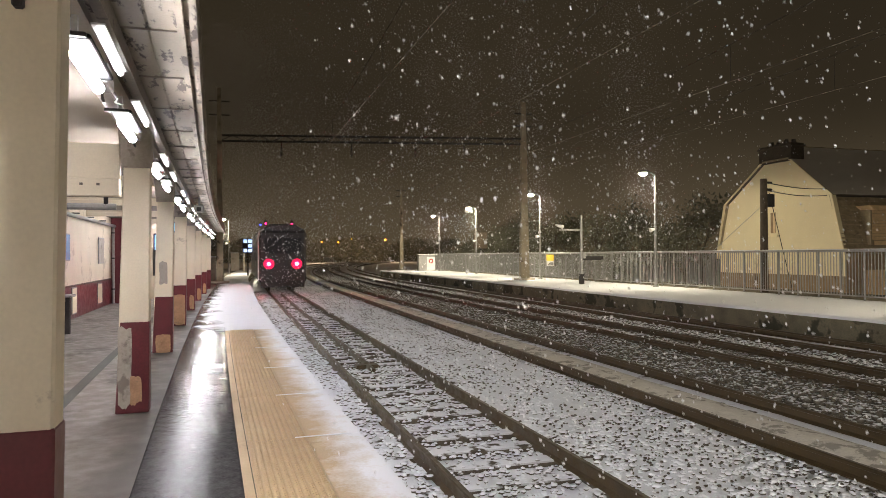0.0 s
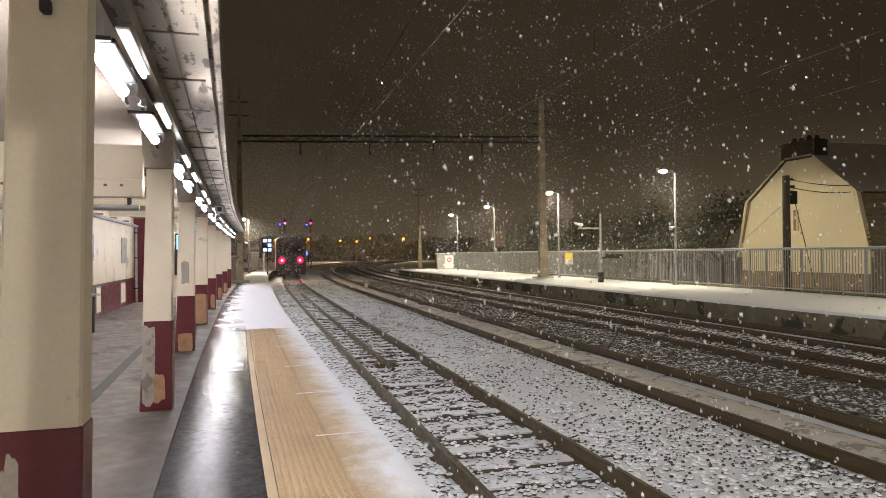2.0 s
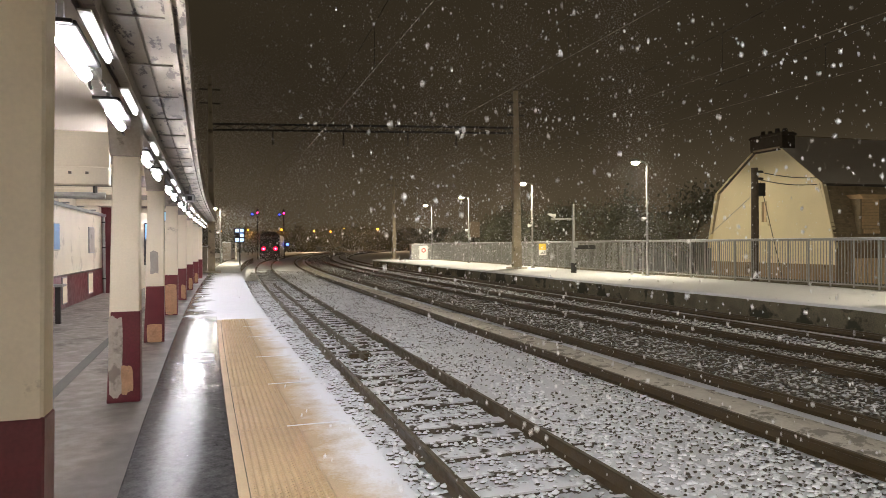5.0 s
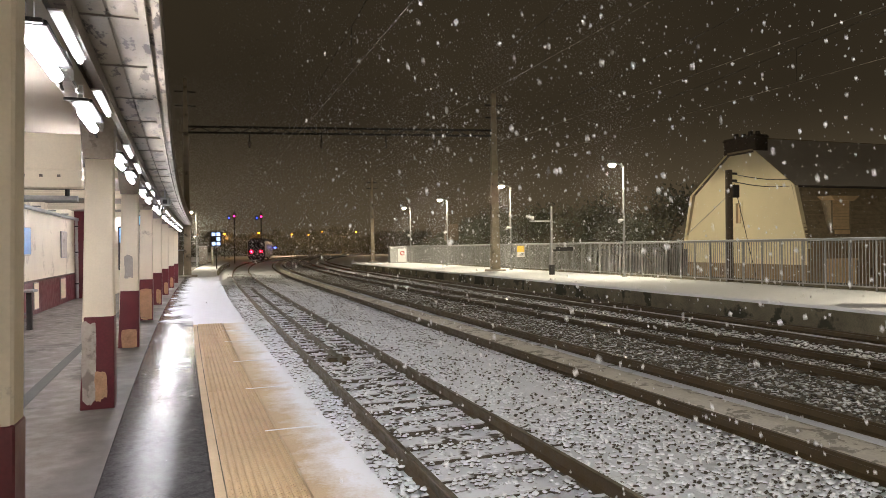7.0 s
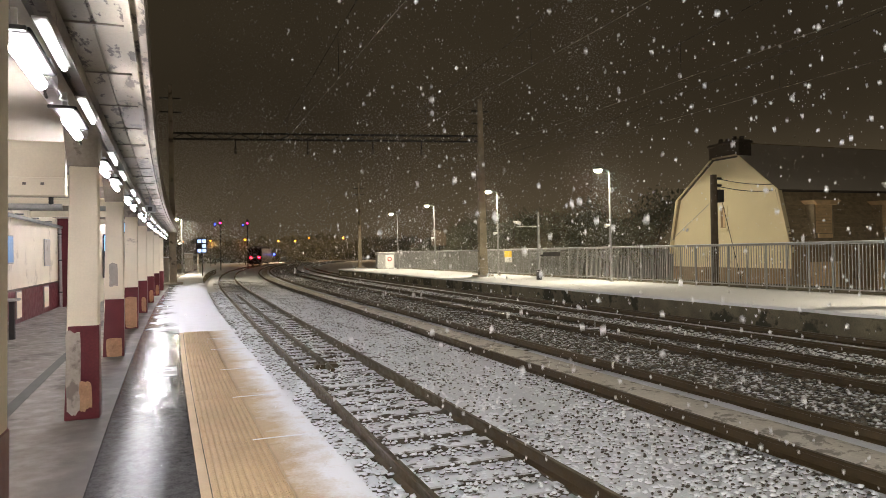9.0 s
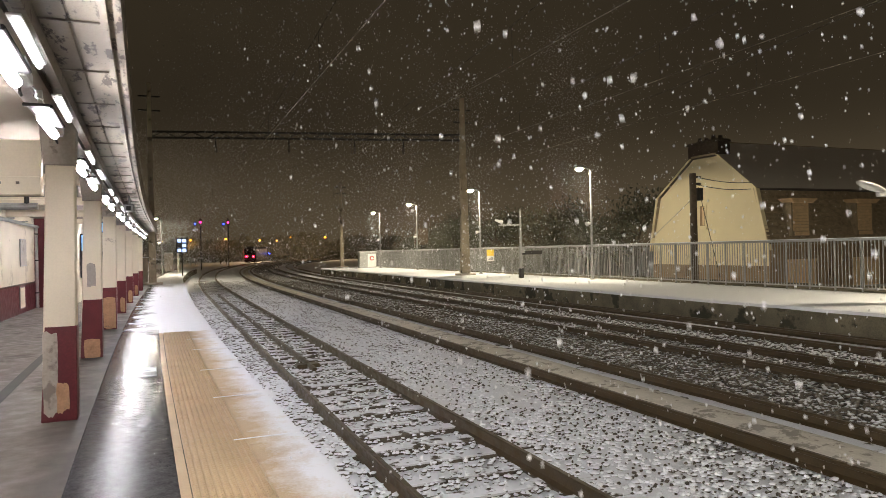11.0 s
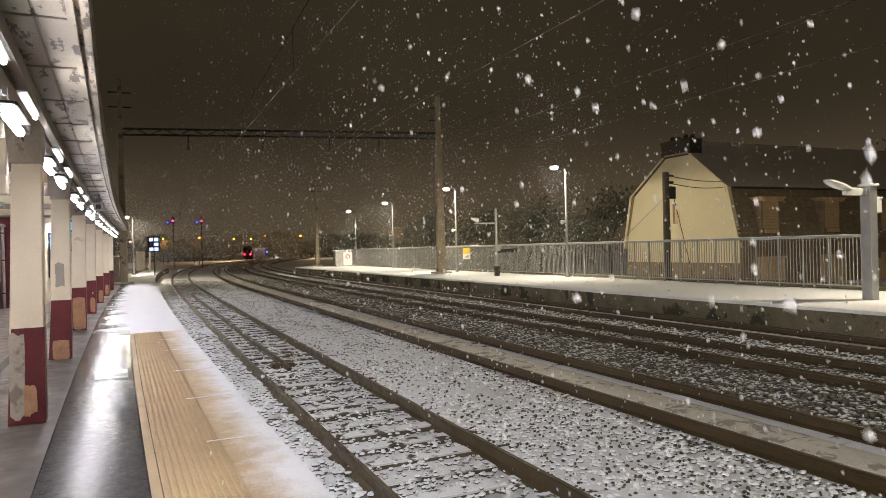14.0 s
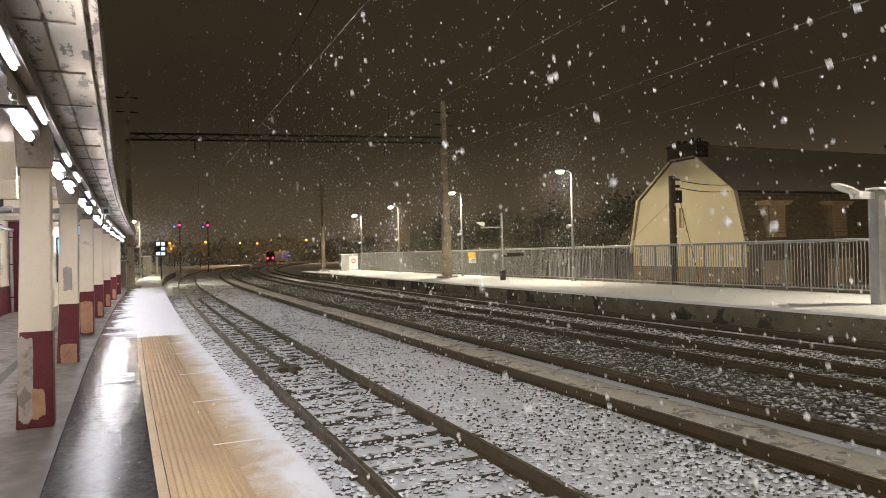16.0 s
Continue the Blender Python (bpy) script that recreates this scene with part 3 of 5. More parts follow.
# dark joints across the outer soffit boards
for k in range(24):
    y = 2.2 + k * 1.22
    x = edge(y)
    tagged(mesh_ob("trim_joint", boxbm(x - 1.95, x - 1.54, y, y + 0.012, SOFFIT - 0.012, SOFFIT + 0.01), M["beam"]), "dark open joint between soffit boards", "trim", kind="structure")

BAY = 4.75
FIRST = 3.08


def pillar(i):
    y = FIRST + BAY * i
    x = edge(y) - 2.02 + (0.057 if i < 1 else 0.035 if i == 1 else 0)
    lean = 0.045 if i < 1 else 0.028
    p = thing("pillar", ("cream concrete pillar with a burgundy foot and bare plaster" if i in (1, 2, 3) else "cream concrete pillar with a burgundy painted foot"), "pillar", "canopy pillars", at=(x, y, 0))
    bm = bmesh.new()
    vs = box(bm, -0.265 if i > 0 else -0.284, 0.0, 0, 0.17, 0.0, 2.62 if i > 0 else 3.05, bevel=0.012)
    for v in vs:
        k = v.co.z / 2.62
        v.co.x += lean * k - (0.05 * (1 - k) ** 3 if v.co.x < -0.15 else 0)
    part("shaft", bm, M["cream"], p)
    bm = bmesh.new()
    vs = box(bm, -0.272 if i > 0 else -0.291, 0.006, -0.005, 0.175, 0.0, 0.97, bevel=0.008)
    for v in vs:
        k = v.co.z / 2.62
        v.co.x += lean * k - (0.05 * (1 - k) ** 3 if v.co.x < -0.15 else 0)
    part("painted_foot", bm, M["burgundy"], p, "chipped burgundy paint")
    bm = bmesh.new()
    if i < 1:
        part("bolt", boxbm(-0.12, -0.08, -0.05, 0.0, 2.66, 2.72, bevel=0.008), M["dark"], p, "rusty bolt stub")
    vs = box(bm, -0.29, 0.05, -0.02, 0.19, 2.615 if i > 0 else 3.04, 3.06, bevel=0.01 if i > 0 else 0.002)
    for v in vs:
        if v.co.z < 2.7 and i > 0:
            v.co.x = min(max(v.co.x, -0.25), 0.03)
    part("capital", bm, M["render"], p, "grey flaring pillar head")
    if i == 0:
        part("worn_patch", blob(-0.33, -0.2, 0.0, 0.93, -0.006, 0.004, 3, n=40, rough=0.3), M["render"], p, "paint rubbed off to grey render")
    if i == 1:
        part("worn_patch", blob(-0.31, -0.15, 0.0, 0.98, -0.006, 0.004, 4, n=40, rough=0.2), M["render"], p, "paint rubbed off to grey render")
        part("plaster_patch", blob(-0.19, -0.04, 0.06, 0.44, -0.006, 0.008, 5, n=40, rough=0.3), M["plaster"], p, "bare orange plaster")
    if i == 2:
        part("plaster_patch", blob(-0.28, -0.01, -0.02, 0.33, -0.006, 0.006, 6, n=40, rough=0.12), M["plaster"], p, "bare orange plaster")
        part("worn_patch", blob(-0.22, -0.06, 1.15, 1.6, -0.002, 0.004, 7, n=40, rough=0.3), M["render"], p, "flaked paint")
    if i == 3:
        part("plaster_patch", blob(-0.28, -0.0, -0.02, 0.78, -0.006, 0.006, 8, n=40, rough=0.12), M["plaster"], p, "bare orange plaster")
    if i in (4, 5, 6):
        part("worn_patch", blob(-0.16, 0.0, 0.0, 0.5, -0.006, 0.006, 9 + i, rough=0.25), M["plaster"], p, "paint flaked off")
    return p


for i in range(-1, 8):
    pillar(i)
    y = FIRST + BAY * i
    x = edge(y)
    # cross beam of the bay, with the board above it
    cb = thing("cross_beam", "cream painted cross beam between pillar and wall", "beam", "canopy cross beams", "structure")
    part("lower_beam", boxbm(x + W + 0.02, x - 2.262, y + 0.01, y + 0.17, 2.31 if i == 1 else 2.88, 2.5 if i == 1 else 3.0, bevel=0.008), M["cream"], cb)
    part("board", boxbm(x + W + 0.02, x - 2.262, y + 0.04, y + 0.14, 2.5 if i == 1 else 3.0, 2.87 if i == 1 else 3.058), M["cream"], cb)
    for k in range(8 if i == 1 else 0):
        part("stud", boxbm(x - 3.6 + k * 0.16, x - 3.57 + k * 0.16, y - 0.004, y + 0.012, 2.42, 2.445), M["beam"], cb)

# ---- fluorescent lamps ----


def tube_lamp(y):
    x = edge(y) - 1.99
    t = thing("fluorescent_lamp", "lit white fluorescent batten lamp under the canopy", "ceiling lamp", "canopy lamps", at=(x, y, 2.70), rz=math.degrees(math.atan2(edge(y) - edge(y + 1), 1)))
    bm = bmesh.new()
    rod(bm, (0.01, 0.15, -0.012), (0.01, 0.88, -0.012), 0.033, seg=14)
    for e, d in ((0.15, -0.02), (0.88, 0.02)):
        rod(bm, (0.01, e, -0.012), (0.01, e + d, -0.012), 0.033, 0.02, seg=14)
    part("diffuser", bm, M["tube"], t, "glowing white diffuser", smooth=False)
    # widened and blackened to keep the tube's light off soffit and ceiling
    part("housing", boxbm(-0.062, 0.085, 0.1, 0.95, 0.055, 0.085, bevel=0.008), M["shade"], t, "black backplate keeping tube light off the soffit")
    # strip glows to imitate a bright reflection; there is no second lamp
    part("slim_tube", rodbm((0.095, 0.36, 0.17), (0.095, 1.2, 0.17), 0.02, seg=8), M["slim"], t, "glowing strip in place of the bright reflection by the tube")
    for e in (0.895,):
        part("end_cap", rodbm((0.01, e, -0.004), (0.01, e + 0.034, -0.004), 0.034, seg=12), M["galv"], t)
    part("reflector", boxbm(0.055, 0.125, 0.3, 1.26, 0.195, 0.205), M["white"], t, "white reflector behind the glowing strip")
    part("ballast_box", boxbm(-0.06, 0.05, 1.0, 1.28, 0.05, 0.13, bevel=0.01), M["galv"], t, "grey ballast box")
    part("end_arm", boxbm(-0.1, 0.07, 0.06, 0.09, 0.055, 0.08, bevel=0.005), M["dark"], t, "dark cross arm at the lamp's end")
    part("lead", path_rods([(0.01, 0.93, 0.0), (0.02, 1.02, -0.06), (0.0, 1.1, -0.03), (0.0, 1.14, 0.06)], 0.008, 5), M["dark"], t, "loose lamp lead")
    for e in (0.2, 0.8):
        part("bracket", boxbm(-0.02, 0.01, e, e + 0.03, 0.06, 0.205), M["galv"], t)
    return t


for i in range(-1, 8):
    for off in (1.0, 2.85) if i >= 0 else (1.0,):
        tube_lamp(FIRST + BAY * i + off - 0.45)

# ---- fence of the far platform ----
FX = 20.35


def fence():
    f = thing("fence", "galvanised steel picket fence along the opposite platform", "fence", at=(FX, 0, 0))
    for z in (0.12, 1.66):
        part("rail", boxbm(-0.02, 0.02, 13.68, 71.0, z, z + 0.045), M["galv"], f, "galvanised rail")
    part("handrail", boxbm(-0.03, 0.03, 13.68, 71.0, 1.705, 1.745, bevel=0.01), M["galv"], f, "snow-dusted handrail")
    pm = boxbm(-0.03, 0.03, -0.022, 0.022, 0.0, 1.72, bevel=0.004)
    post = part("post", pm, M["galv"], f)
    post.location = (0, 13.7, 0)
    for k in range(1, 61):
        o = new("post", post.data)
        o.parent, o.location = f, (0, 13.84 + 0.945 * k, 0)
    picket = part("picket", boxbm(-0.009, 0.009, -0.013, 0.013, 0.16, 1.665), M["galv"], f)
    picket.location = (0, 13.85, 0)
    step, n = 0.125, 0
    rest = bmesh.new()
    y = 13.85 + step
    while y < 71:
        if n < 290:
            o = new("picket", picket.data)
            o.parent, o.location = f, (0, y, 0)
            n += 1
        else:
            box(rest, -0.009, 0.009, y - 0.013, y + 0.013, 0.16, 1.665)
        y += step if y < 34 else 0.10
    tagged(part("picket_rest", rest, M["galv"], f, "far fence pickets"), kind="stuff")


fence()

# ---- street lamps of the far platform ----


def street_lamp(x, y, label, lit=True, arm=-0.75, power=STREET_POWER, height=5.55, tint=(1.0, 0.87, 0.64)):
    s = thing("street_lamp", label, "street lamp", "platform lamps", at=(x, y, 0))
    part("base_plate", rodbm((0, 0, 0), (0, 0, 0.05), 0.14, seg=12), M["galv"], s)
    part("pole", rodbm((0, 0, 0.04), (0, 0, height), 0.075, 0.042, seg=12), M["galv"], s)
    part("arm", path_rods([(0, 0, height - 0.03), (arm * 0.25, 0, height + 0.09), (arm * 0.6, 0, height + 0.12)], 0.035, 8), M["galv"], s)
    bm = bmesh.new()
    bmesh.ops.create_uvsphere(bm, u_segments=12, v_segments=8, radius=1, matrix=Matrix.Translation((arm * 0.85, 0, height + 0.12)) @ Matrix.Diagonal((0.32, 0.15, 0.11, 1)))
    head = part("head", bm, M["galv"], s, "oval lamp head")
    bm = bmesh.new()
    bmesh.ops.create_uvsphere(bm, u_segments=12, v_segments=8, radius=1, matrix=Matrix.Translation((arm * 0.88, 0, height + 0.055)) @ Matrix.Diagonal((0.22, 0.15, 0.13, 1)))
    part("lens", bm, M["lens"], head, "glowing warm lens")
    part("loudspeaker", rodbm((-0.05, 0, 2.85), (-0.30, 0, 2.80), 0.05, 0.11, seg=10), M["white"], s, "small white horn loudspeaker")
    if lit:
        lamp("street_light", "SPOT", (x + arm * 0.88, y, height - 0.10), (x + arm * 0.88 - (-0.6 if x > 10 else 0.0), y, 0), power, tint, 0.15, 178)
    return s


# the first, at y 10.8, is unseen and added to light the house
for x, y in ((19.75, 10.8), (19.85, 28.8), (19.3, 40.9), (19.6, 54.2), (19.85, 66.0)):
    street_lamp(x, y, "lit galvanised street lamp on the snowy opposite platform", power=STREET_POWER * (1.3 if y > 40 else 0.85 if y < 12 else 1.0))
# assumed lamps behind the viewpoint, extra strong to light pillars, tracks and flakes
for y in (-11.0, -23.0):
    street_lamp(-1.0, y, "assumed street lamp out of view behind the canopy", arm=0.75, power=STREET_POWER * 3.9, tint=(1.0, 0.94, 0.84))
street_lamp(-0.7, 64.0, "lit street lamp on the snowy end of the platform", arm=-0.55, power=STREET_POWER * 1.7, height=4.95)

# ---- catenary masts and portal ----


def mast(x, y, h, label, width=0.42):
    m = thing("catenary_mast", label, "mast", "catenary masts", at=(x, y, 0))
    bm = bmesh.new()
    vs = box(bm, -width / 2, width / 2, -0.2, 0.2, 0.0, h, bevel=0.02)
    for v in vs:
        k = 1 - 0.5 * max(0, v.co.z) / h
        v.co.x *= k
        v.co.y *= k
    part("shaft", bm, M["mast"], m)
    part("footing", boxbm(-0.55, 0.55, -0.5, 0.5, 0.0, 0.12, bevel=0.03), M["render"], m, "concrete footing")
    for z in (h * 0.86, h * 0.93):
        part("cross_arm", boxbm(-0.6, 0.6, -0.05, 0.05, z, z + 0.08), M["dark"], m)
    return m


GY = 40.0
mast(17.75, GY, 11.5, "tall weathered concrete catenary mast on the snowy platform", 0.58)
mast(-1.0, 43.5, 12.0, "tall weathered catenary mast at the canopy end")
mast(17.9, 74.5, 9.6, "distant concrete catenary mast")
for gy0, gy1, z in ((43.5, GY, 8.75),):
    g = thing("catenary_portal", "dark lattice portal beam spanning the tracks", "portal", "catenary portals", "structure")
    a, b = Vector((-1.0, gy0, z)), Vector((17.6, gy1, z))
    for dz in (0, 0.36):
        part("chord", rodbm(a + Vector((0, 0, dz)), b + Vector((0, 0, dz)), 0.065, seg=6), M["dark"], g)
    for k in range(24):
        p, q = a.lerp(b, k / 24), a.lerp(b, (k + 1) / 24)
        part("lattice_bar", rodbm(p + Vector((0, 0, 0.36 * (k % 2))), q + Vector((0, 0, 0.36 * ((k + 1) % 2))), 0.035, seg=5), M["dark"], g)
    for ax in AXES:
        y = gy0 + (gy1 - gy0) * (ax(40) + 1) / 18.6
        part("dropper_post", rodbm((ax(y), y, z), (ax(y), y, z - 0.9), 0.04, seg=6), M["dark"], g)
        part("insulator", rodbm((ax(y), y, z - 0.5), (ax(y), y, z - 0.85), 0.08, seg=8), M["beam"], g)

for ax, zc in zip(AXES, (5.05, 5.6, 5.6, 5.6)):
    line = thing("overhead_line", "thin contact wire and messenger wire above the track", "overhead line", "overhead lines")
    pts = [(ax(y), y, zc) for y in steps(-14, 40, 6) + steps(46, 250, 12)]
    part("contact_wire", tube(pts, 0.008), M["contact"], line)
    sag = [(ax(y), y, zc + 0.55 + 0.9 * (((y - 5) % 38 - 19) / 19) ** 2) for y in steps(-14, 120, 3)]
    part("messenger_wire", tube(sag, 0.008), M["wire"], line)
    for y in steps(-8, 110, 7):
        part("dropper", rodbm((ax(y), y, zc), (ax(y), y, zc + 0.55 + 0.9 * (((y - 5) % 38 - 19) / 19) ** 2), 0.005, seg=4), M["dark"], line)

# ---- house behind the fence ----
HX, HY0, HY1, HB = 30.0, 27.1, 36.4, -1.0


def prism(bm, outline, x0, x1):
    """An outline of (y, z) points drawn along x."""
    a = [bm.verts.new((x0, y, z)) for y, z in outline]
    b = [bm.verts.new((x1, y, z)) for y, z in outline]
    bm.faces.new(a)
    bm.faces.new(b)
    for i in range(len(a)):
        j = (i + 1) % len(a)
        bm.faces.new((a[i], a[j], b[j], b[i]))


def house():
    h = thing("house", "cream rendered house with a dark mansard roof and shuttered dormers", "house")
    lo0, lo1, sh0, sh1, mid = HY0, HY1, HY0 + 0.8, HY1 - 0.8, 31.55
    eave, shoulder, peak = 1.75, 4.7, 7.75
    bm = bmesh.new()
    prism(bm, [(lo0, HB), (lo1, HB), (lo1, eave), (sh1, shoulder), (mid + 0.95, peak - 0.85), (mid - 0.95, peak - 0.85), (sh0, shoulder), (lo0, eave)], HX, HX + 21)
    part("wall", bm, M["house"], h)
    part("plinth", boxbm(HX - 0.05, HX + 21, lo0 - 0.05, lo1 + 0.05, HB, 0.4), M["brick"], h, "brown rendered base")
    for y0, z0, y1, z1, m in ((lo0, eave, sh0, shoulder, "slate"), (lo1, eave, sh1, shoulder, "slate")):
        d = Vector((0, y1 - y0, z1 - z0)).normalized()
        nrm = Vector((0, -d.z, d.y)) if y0 < mid else Vector((0, d.z, -d.y))
        if nrm.z < 0:
            nrm = -nrm
        bm = bmesh.new()
        o0, o1 = Vector((0, y0, z0)) - d * 0.22, Vector((0, y1, z1)) + d * 0.02
        prism(bm, [(p.y, p.z) for p in (o0, o1, o1 + nrm * 0.12, o0 + nrm * 0.12)], HX - 0.15, HX + 21.2)
        roof = part("roof", bm, M[m], h, "dark tiled roof slope" if m == "slate" else "roof slope dusted with snow")
        if y0 == lo0:
            for k in range(12):
                q0 = o0 + d * (k * 0.26 + 0.02) + nrm * 0.12
                q1 = q0 + d * 0.2
                bm = bmesh.new()
                prism(bm, [(p.y, p.z) for p in (q0, q1, q1 + nrm * 0.012, q0 + nrm * 0.035)], HX - 0.15, HX + 21.2)
                part("tile_course", bm, M["slate"], roof)
    hip = HX + 1.3
    for s, ys in ((1, sh0), (-1, sh1)):
        bm = bmesh.new()
        low = [(HX - 0.15, ys - s * 0.2, shoulder - 0.1), (HX - 0.15, mid - s * 0.95, peak - 0.82), (hip, mid, peak), (HX + 21.2, mid, peak), (HX + 21.2, ys - s * 0.2, shoulder - 0.1)]
        lower = [bm.verts.new(p) for p in low]
        upper = [bm.verts.new((x, y - s * 0.07, z + 0.1)) for x, y, z in low]
        bm.faces.new(lower)
        bm.faces.new(upper)
        for k in range(5):
            bm.faces.new((lower[k], lower[(k + 1) % 5], upper[(k + 1) % 5], upper[k]))
        part("roof", bm, M["slate_snow"], h, "roof slope dusted with snow")
    bm = bmesh.new()
    low = [(HX - 0.15, mid - 1.0, peak - 0.84), (HX - 0.15, mid + 1.0, peak - 0.84), (hip, mid, peak)]
    lower = [bm.verts.new(p) for p in low]
    upper = [bm.verts.new((x - 0.05, y, z + 0.11)) for x, y, z in low]
    bm.faces.new(lower)
    bm.faces.new(upper)
    for k in range(3):
        bm.faces.new((lower[k], lower[(k + 1) % 3], upper[(k + 1) % 3], upper[k]))
    part("roof", bm, M["slate"], h, "small hipped end of the roof")
    part("side_wall", boxbm(HX + 0.06, HX + 21, lo0 - 0.08, lo0 + 0.02, HB, 1.55), M["brick"], h, "brown brick side wall")
    part("ridge", boxbm(hip - 0.05, HX + 21.2, mid - 0.12, mid + 0.12, peak - 0.03, peak + 0.12, bevel=0.04), M["slate"], h)
    part("gutter", rodbm((HX - 0.1, sh0 - 0.15, shoulder - 0.05), (HX + 21, sh0 - 0.15, shoulder - 0.05), 0.08), M["dark"], h)
    ch = part("chimney", boxbm(HX - 0.16, HX + 0.8, mid - 1.15, mid + 1.3, peak - 0.9, peak + 0.12, bevel=0.03), M["stack"], h, "dark brick chimney stack")
    for k in range(4):
        part("chimney_pot", rodbm((HX + 0.35, mid - 0.85 + 0.55 * k, peak + 0.1), (HX + 0.35, mid - 0.85 + 0.55 * k, peak + 0.34 + 0.08 * (k % 2)), 0.15, 0.12), M["stack"], ch)
    part("chimney_cap", boxbm(HX - 0.22, HX + 0.86, mid - 1.22, mid + 1.37, peak - 0.06, peak + 0.05, bevel=0.03), M["stack"], ch)
    # small window of the gable
    w = part("window", boxbm(HX - 0.03, HX + 0.02, 31.55, 32.22, 2.66, 4.08), M["house"], h, "narrow gable window with a sill")
    part("pane", boxbm(HX - 0.04, HX - 0.028, 31.7, 32.08, 2.78, 3.98), M["brick"], w)
    part("sill", boxbm(HX - 0.12, HX, 31.5, 32.27, 2.56, 2.66), M["house"], w)
    part("shutter", boxbm(HX - 0.05, HX - 0.042, 31.72, 31.88, 2.8, 3.96), M["shutter"], w)
    # bargeboards along the gable
    for (y0, z0), (y1, z1) in (((lo0 - 0.1, eave - 0.5), (sh0 - 0.1, shoulder)), ((lo1 + 0.1, eave - 0.5), (sh1 + 0.1, shoulder)),
                               ((sh0 - 0.1, shoulder), (mid - 1.02, peak - 0.84)), ((sh1 + 0.1, shoulder), (mid + 1.02, peak - 0.84))):
        bm = bmesh.new()
        s = -1 if y0 < mid else 1
        prism(bm, [(y0, z0), (y1, z1), (y1 + s * 0.14, z1), (y0 + s * 0.14, z0)], HX - 0.22, HX + 0.05)
        part("bargeboard", bm, M["house"], h, "pale verge board")
    for x in (32.2, 37.3, 42.4):
        d = part("dormer", boxbm(x - 0.66, x + 0.66, HY0 - 0.18, HY0 + 1.2, 2.0, 3.85), M["slate"], h, "dormer with a closed tan shutter")
        bm = bmesh.new()
        for v in box(bm, x - 0.88, x + 1.2, HY0 - 0.34, HY0 + 1.3, 3.82, 4.08, bevel=0.03):
            if v.co.z < 3.95:
                v.co.x = x + (v.co.x - x) * 0.74
        part("dormer_roof", bm, M["shutter"], d, "flaring tan dormer hood")
        for k in range(9):
            part("shutter_slat", boxbm(x - 0.6, x + 0.6, HY0 - 0.215, HY0 - 0.17, 2.28 + k * 0.172, 2.437 + k * 0.172), M["shutter"], d)
        part("sill", boxbm(x - 0.45, x + 0.62, HY0 - 0.24, HY0 - 0.17, 2.02, 2.24, bevel=0.01), M["shutter"], d)
        for e in (-1, 1):
            part("cheek_board", boxbm(x + e * 0.66 - 0.05, x + e * 0.66 + 0.05, HY0 - 0.22, HY0 + 0.6, 2.0, 3.83), M["slate"], d)
        dw = part("door" if x < 36 else "window", boxbm(x - 0.9, x + 1.2, HY0 - 0.13, HY0 + 0.05, -1.0, 0.68), M["shutter"], h, "pale panelled opening")
        for k in range(9):
            part("board", boxbm(x - 0.88 + k * 0.23, x - 0.67 + k * 0.23, HY0 - 0.155, HY0 - 0.125, -0.95, 0.55), M["shutter"], dw)
        part("top_rail", boxbm(x - 0.95, x + 1.25, HY0 - 0.18, HY0 - 0.1, 0.58, 0.72, bevel=0.01), M["shutter"], dw)
    return h


house()

# ---- platform edge slabs ----
JOINTS = [-3.9, -1.85, 0.15, 2.2, 4.22, 6.27, 8.24, 10.3, 12.6, 14.25, 15.8]
edge_slabs = thing("edge_slabs", "sand-coloured edge slabs with tactile studs, half under snow", "paving", kind="structure")
for y0, y1 in zip(JOINTS, JOINTS[1:]):
    for u0, u1, name in ((-1.12, -1.05, "border_slab"), (-1.038, -0.522, "tactile_slab"), (-0.51, 0.0, "edge_slab")):
        ys = steps(y0 + 0.006, y1 - 0.006, 0.5)
        if name == "edge_slab":
            prof = [(u0, -0.1), (u1 - 0.01, -0.1), (u1, -0.03), (u1 - 0.02, 0.004), (u0, 0.0)]
        else:
            prof = slab(u0, u1, -0.08, 0.0)
        p = part(name, sweep(prof, edge, ys), M["tactile"], edge_slabs)
        if name == "tactile_slab" and y1 > 3:
            verts, faces = [], []
            n = int((y1 - y0 - 0.03) / 0.05)
            for i in range(n):
                y = y0 + 0.035 + i * 0.05
                for k in range(10):
                    x = edge(y) - 1.008 + k * 0.0512
                    b = len(verts)
                    for r, z in ((0.0205, 0.0), (0.0135, 0.016)):
                        for a in range(6):
                            verts.append((x + r * math.cos(a * math.pi / 3), y + r * math.sin(a * math.pi / 3), z))
                    faces.append(tuple(b + 6 + a for a in range(6)))
                    faces += [(b + a, b + (a + 1) % 6, b + 6 + (a + 1) % 6, b + 6 + a) for a in range(6)]
            me = bpy.data.meshes.new("studs")
            me.from_pydata(verts, [], faces)
            me.materials.append(M["tactile"])
            st = new("studs", me)
            st.parent = p
            tagged(st, "rows of small tactile studs", kind="stuff")

    x = edge(y0)
    bm = bmesh.new()
    rngj = random.Random(int(y0 * 100))
    ring = [(-0.62 + 0.042 * k, 0.002 + 0.022 * rngj.random() * (k / 13) ** 2) for k in range(14)]
    pts = [(u, -w) for u, w in ring] + [(u, w + 0.012) for u, w in reversed(ring)]
    bm.faces.new([bm.verts.new((x + u, y0 + w, 0.0045)) for u, w in pts])
    bmesh.ops.extrude_face_region(bm, geom=bm.faces[:])
    for v in bm.verts[len(pts):]:
        v.co.z += 0.006
    part("snow_ridge", bm, M["snow"], edge_slabs, "snow caught in the slab joint")

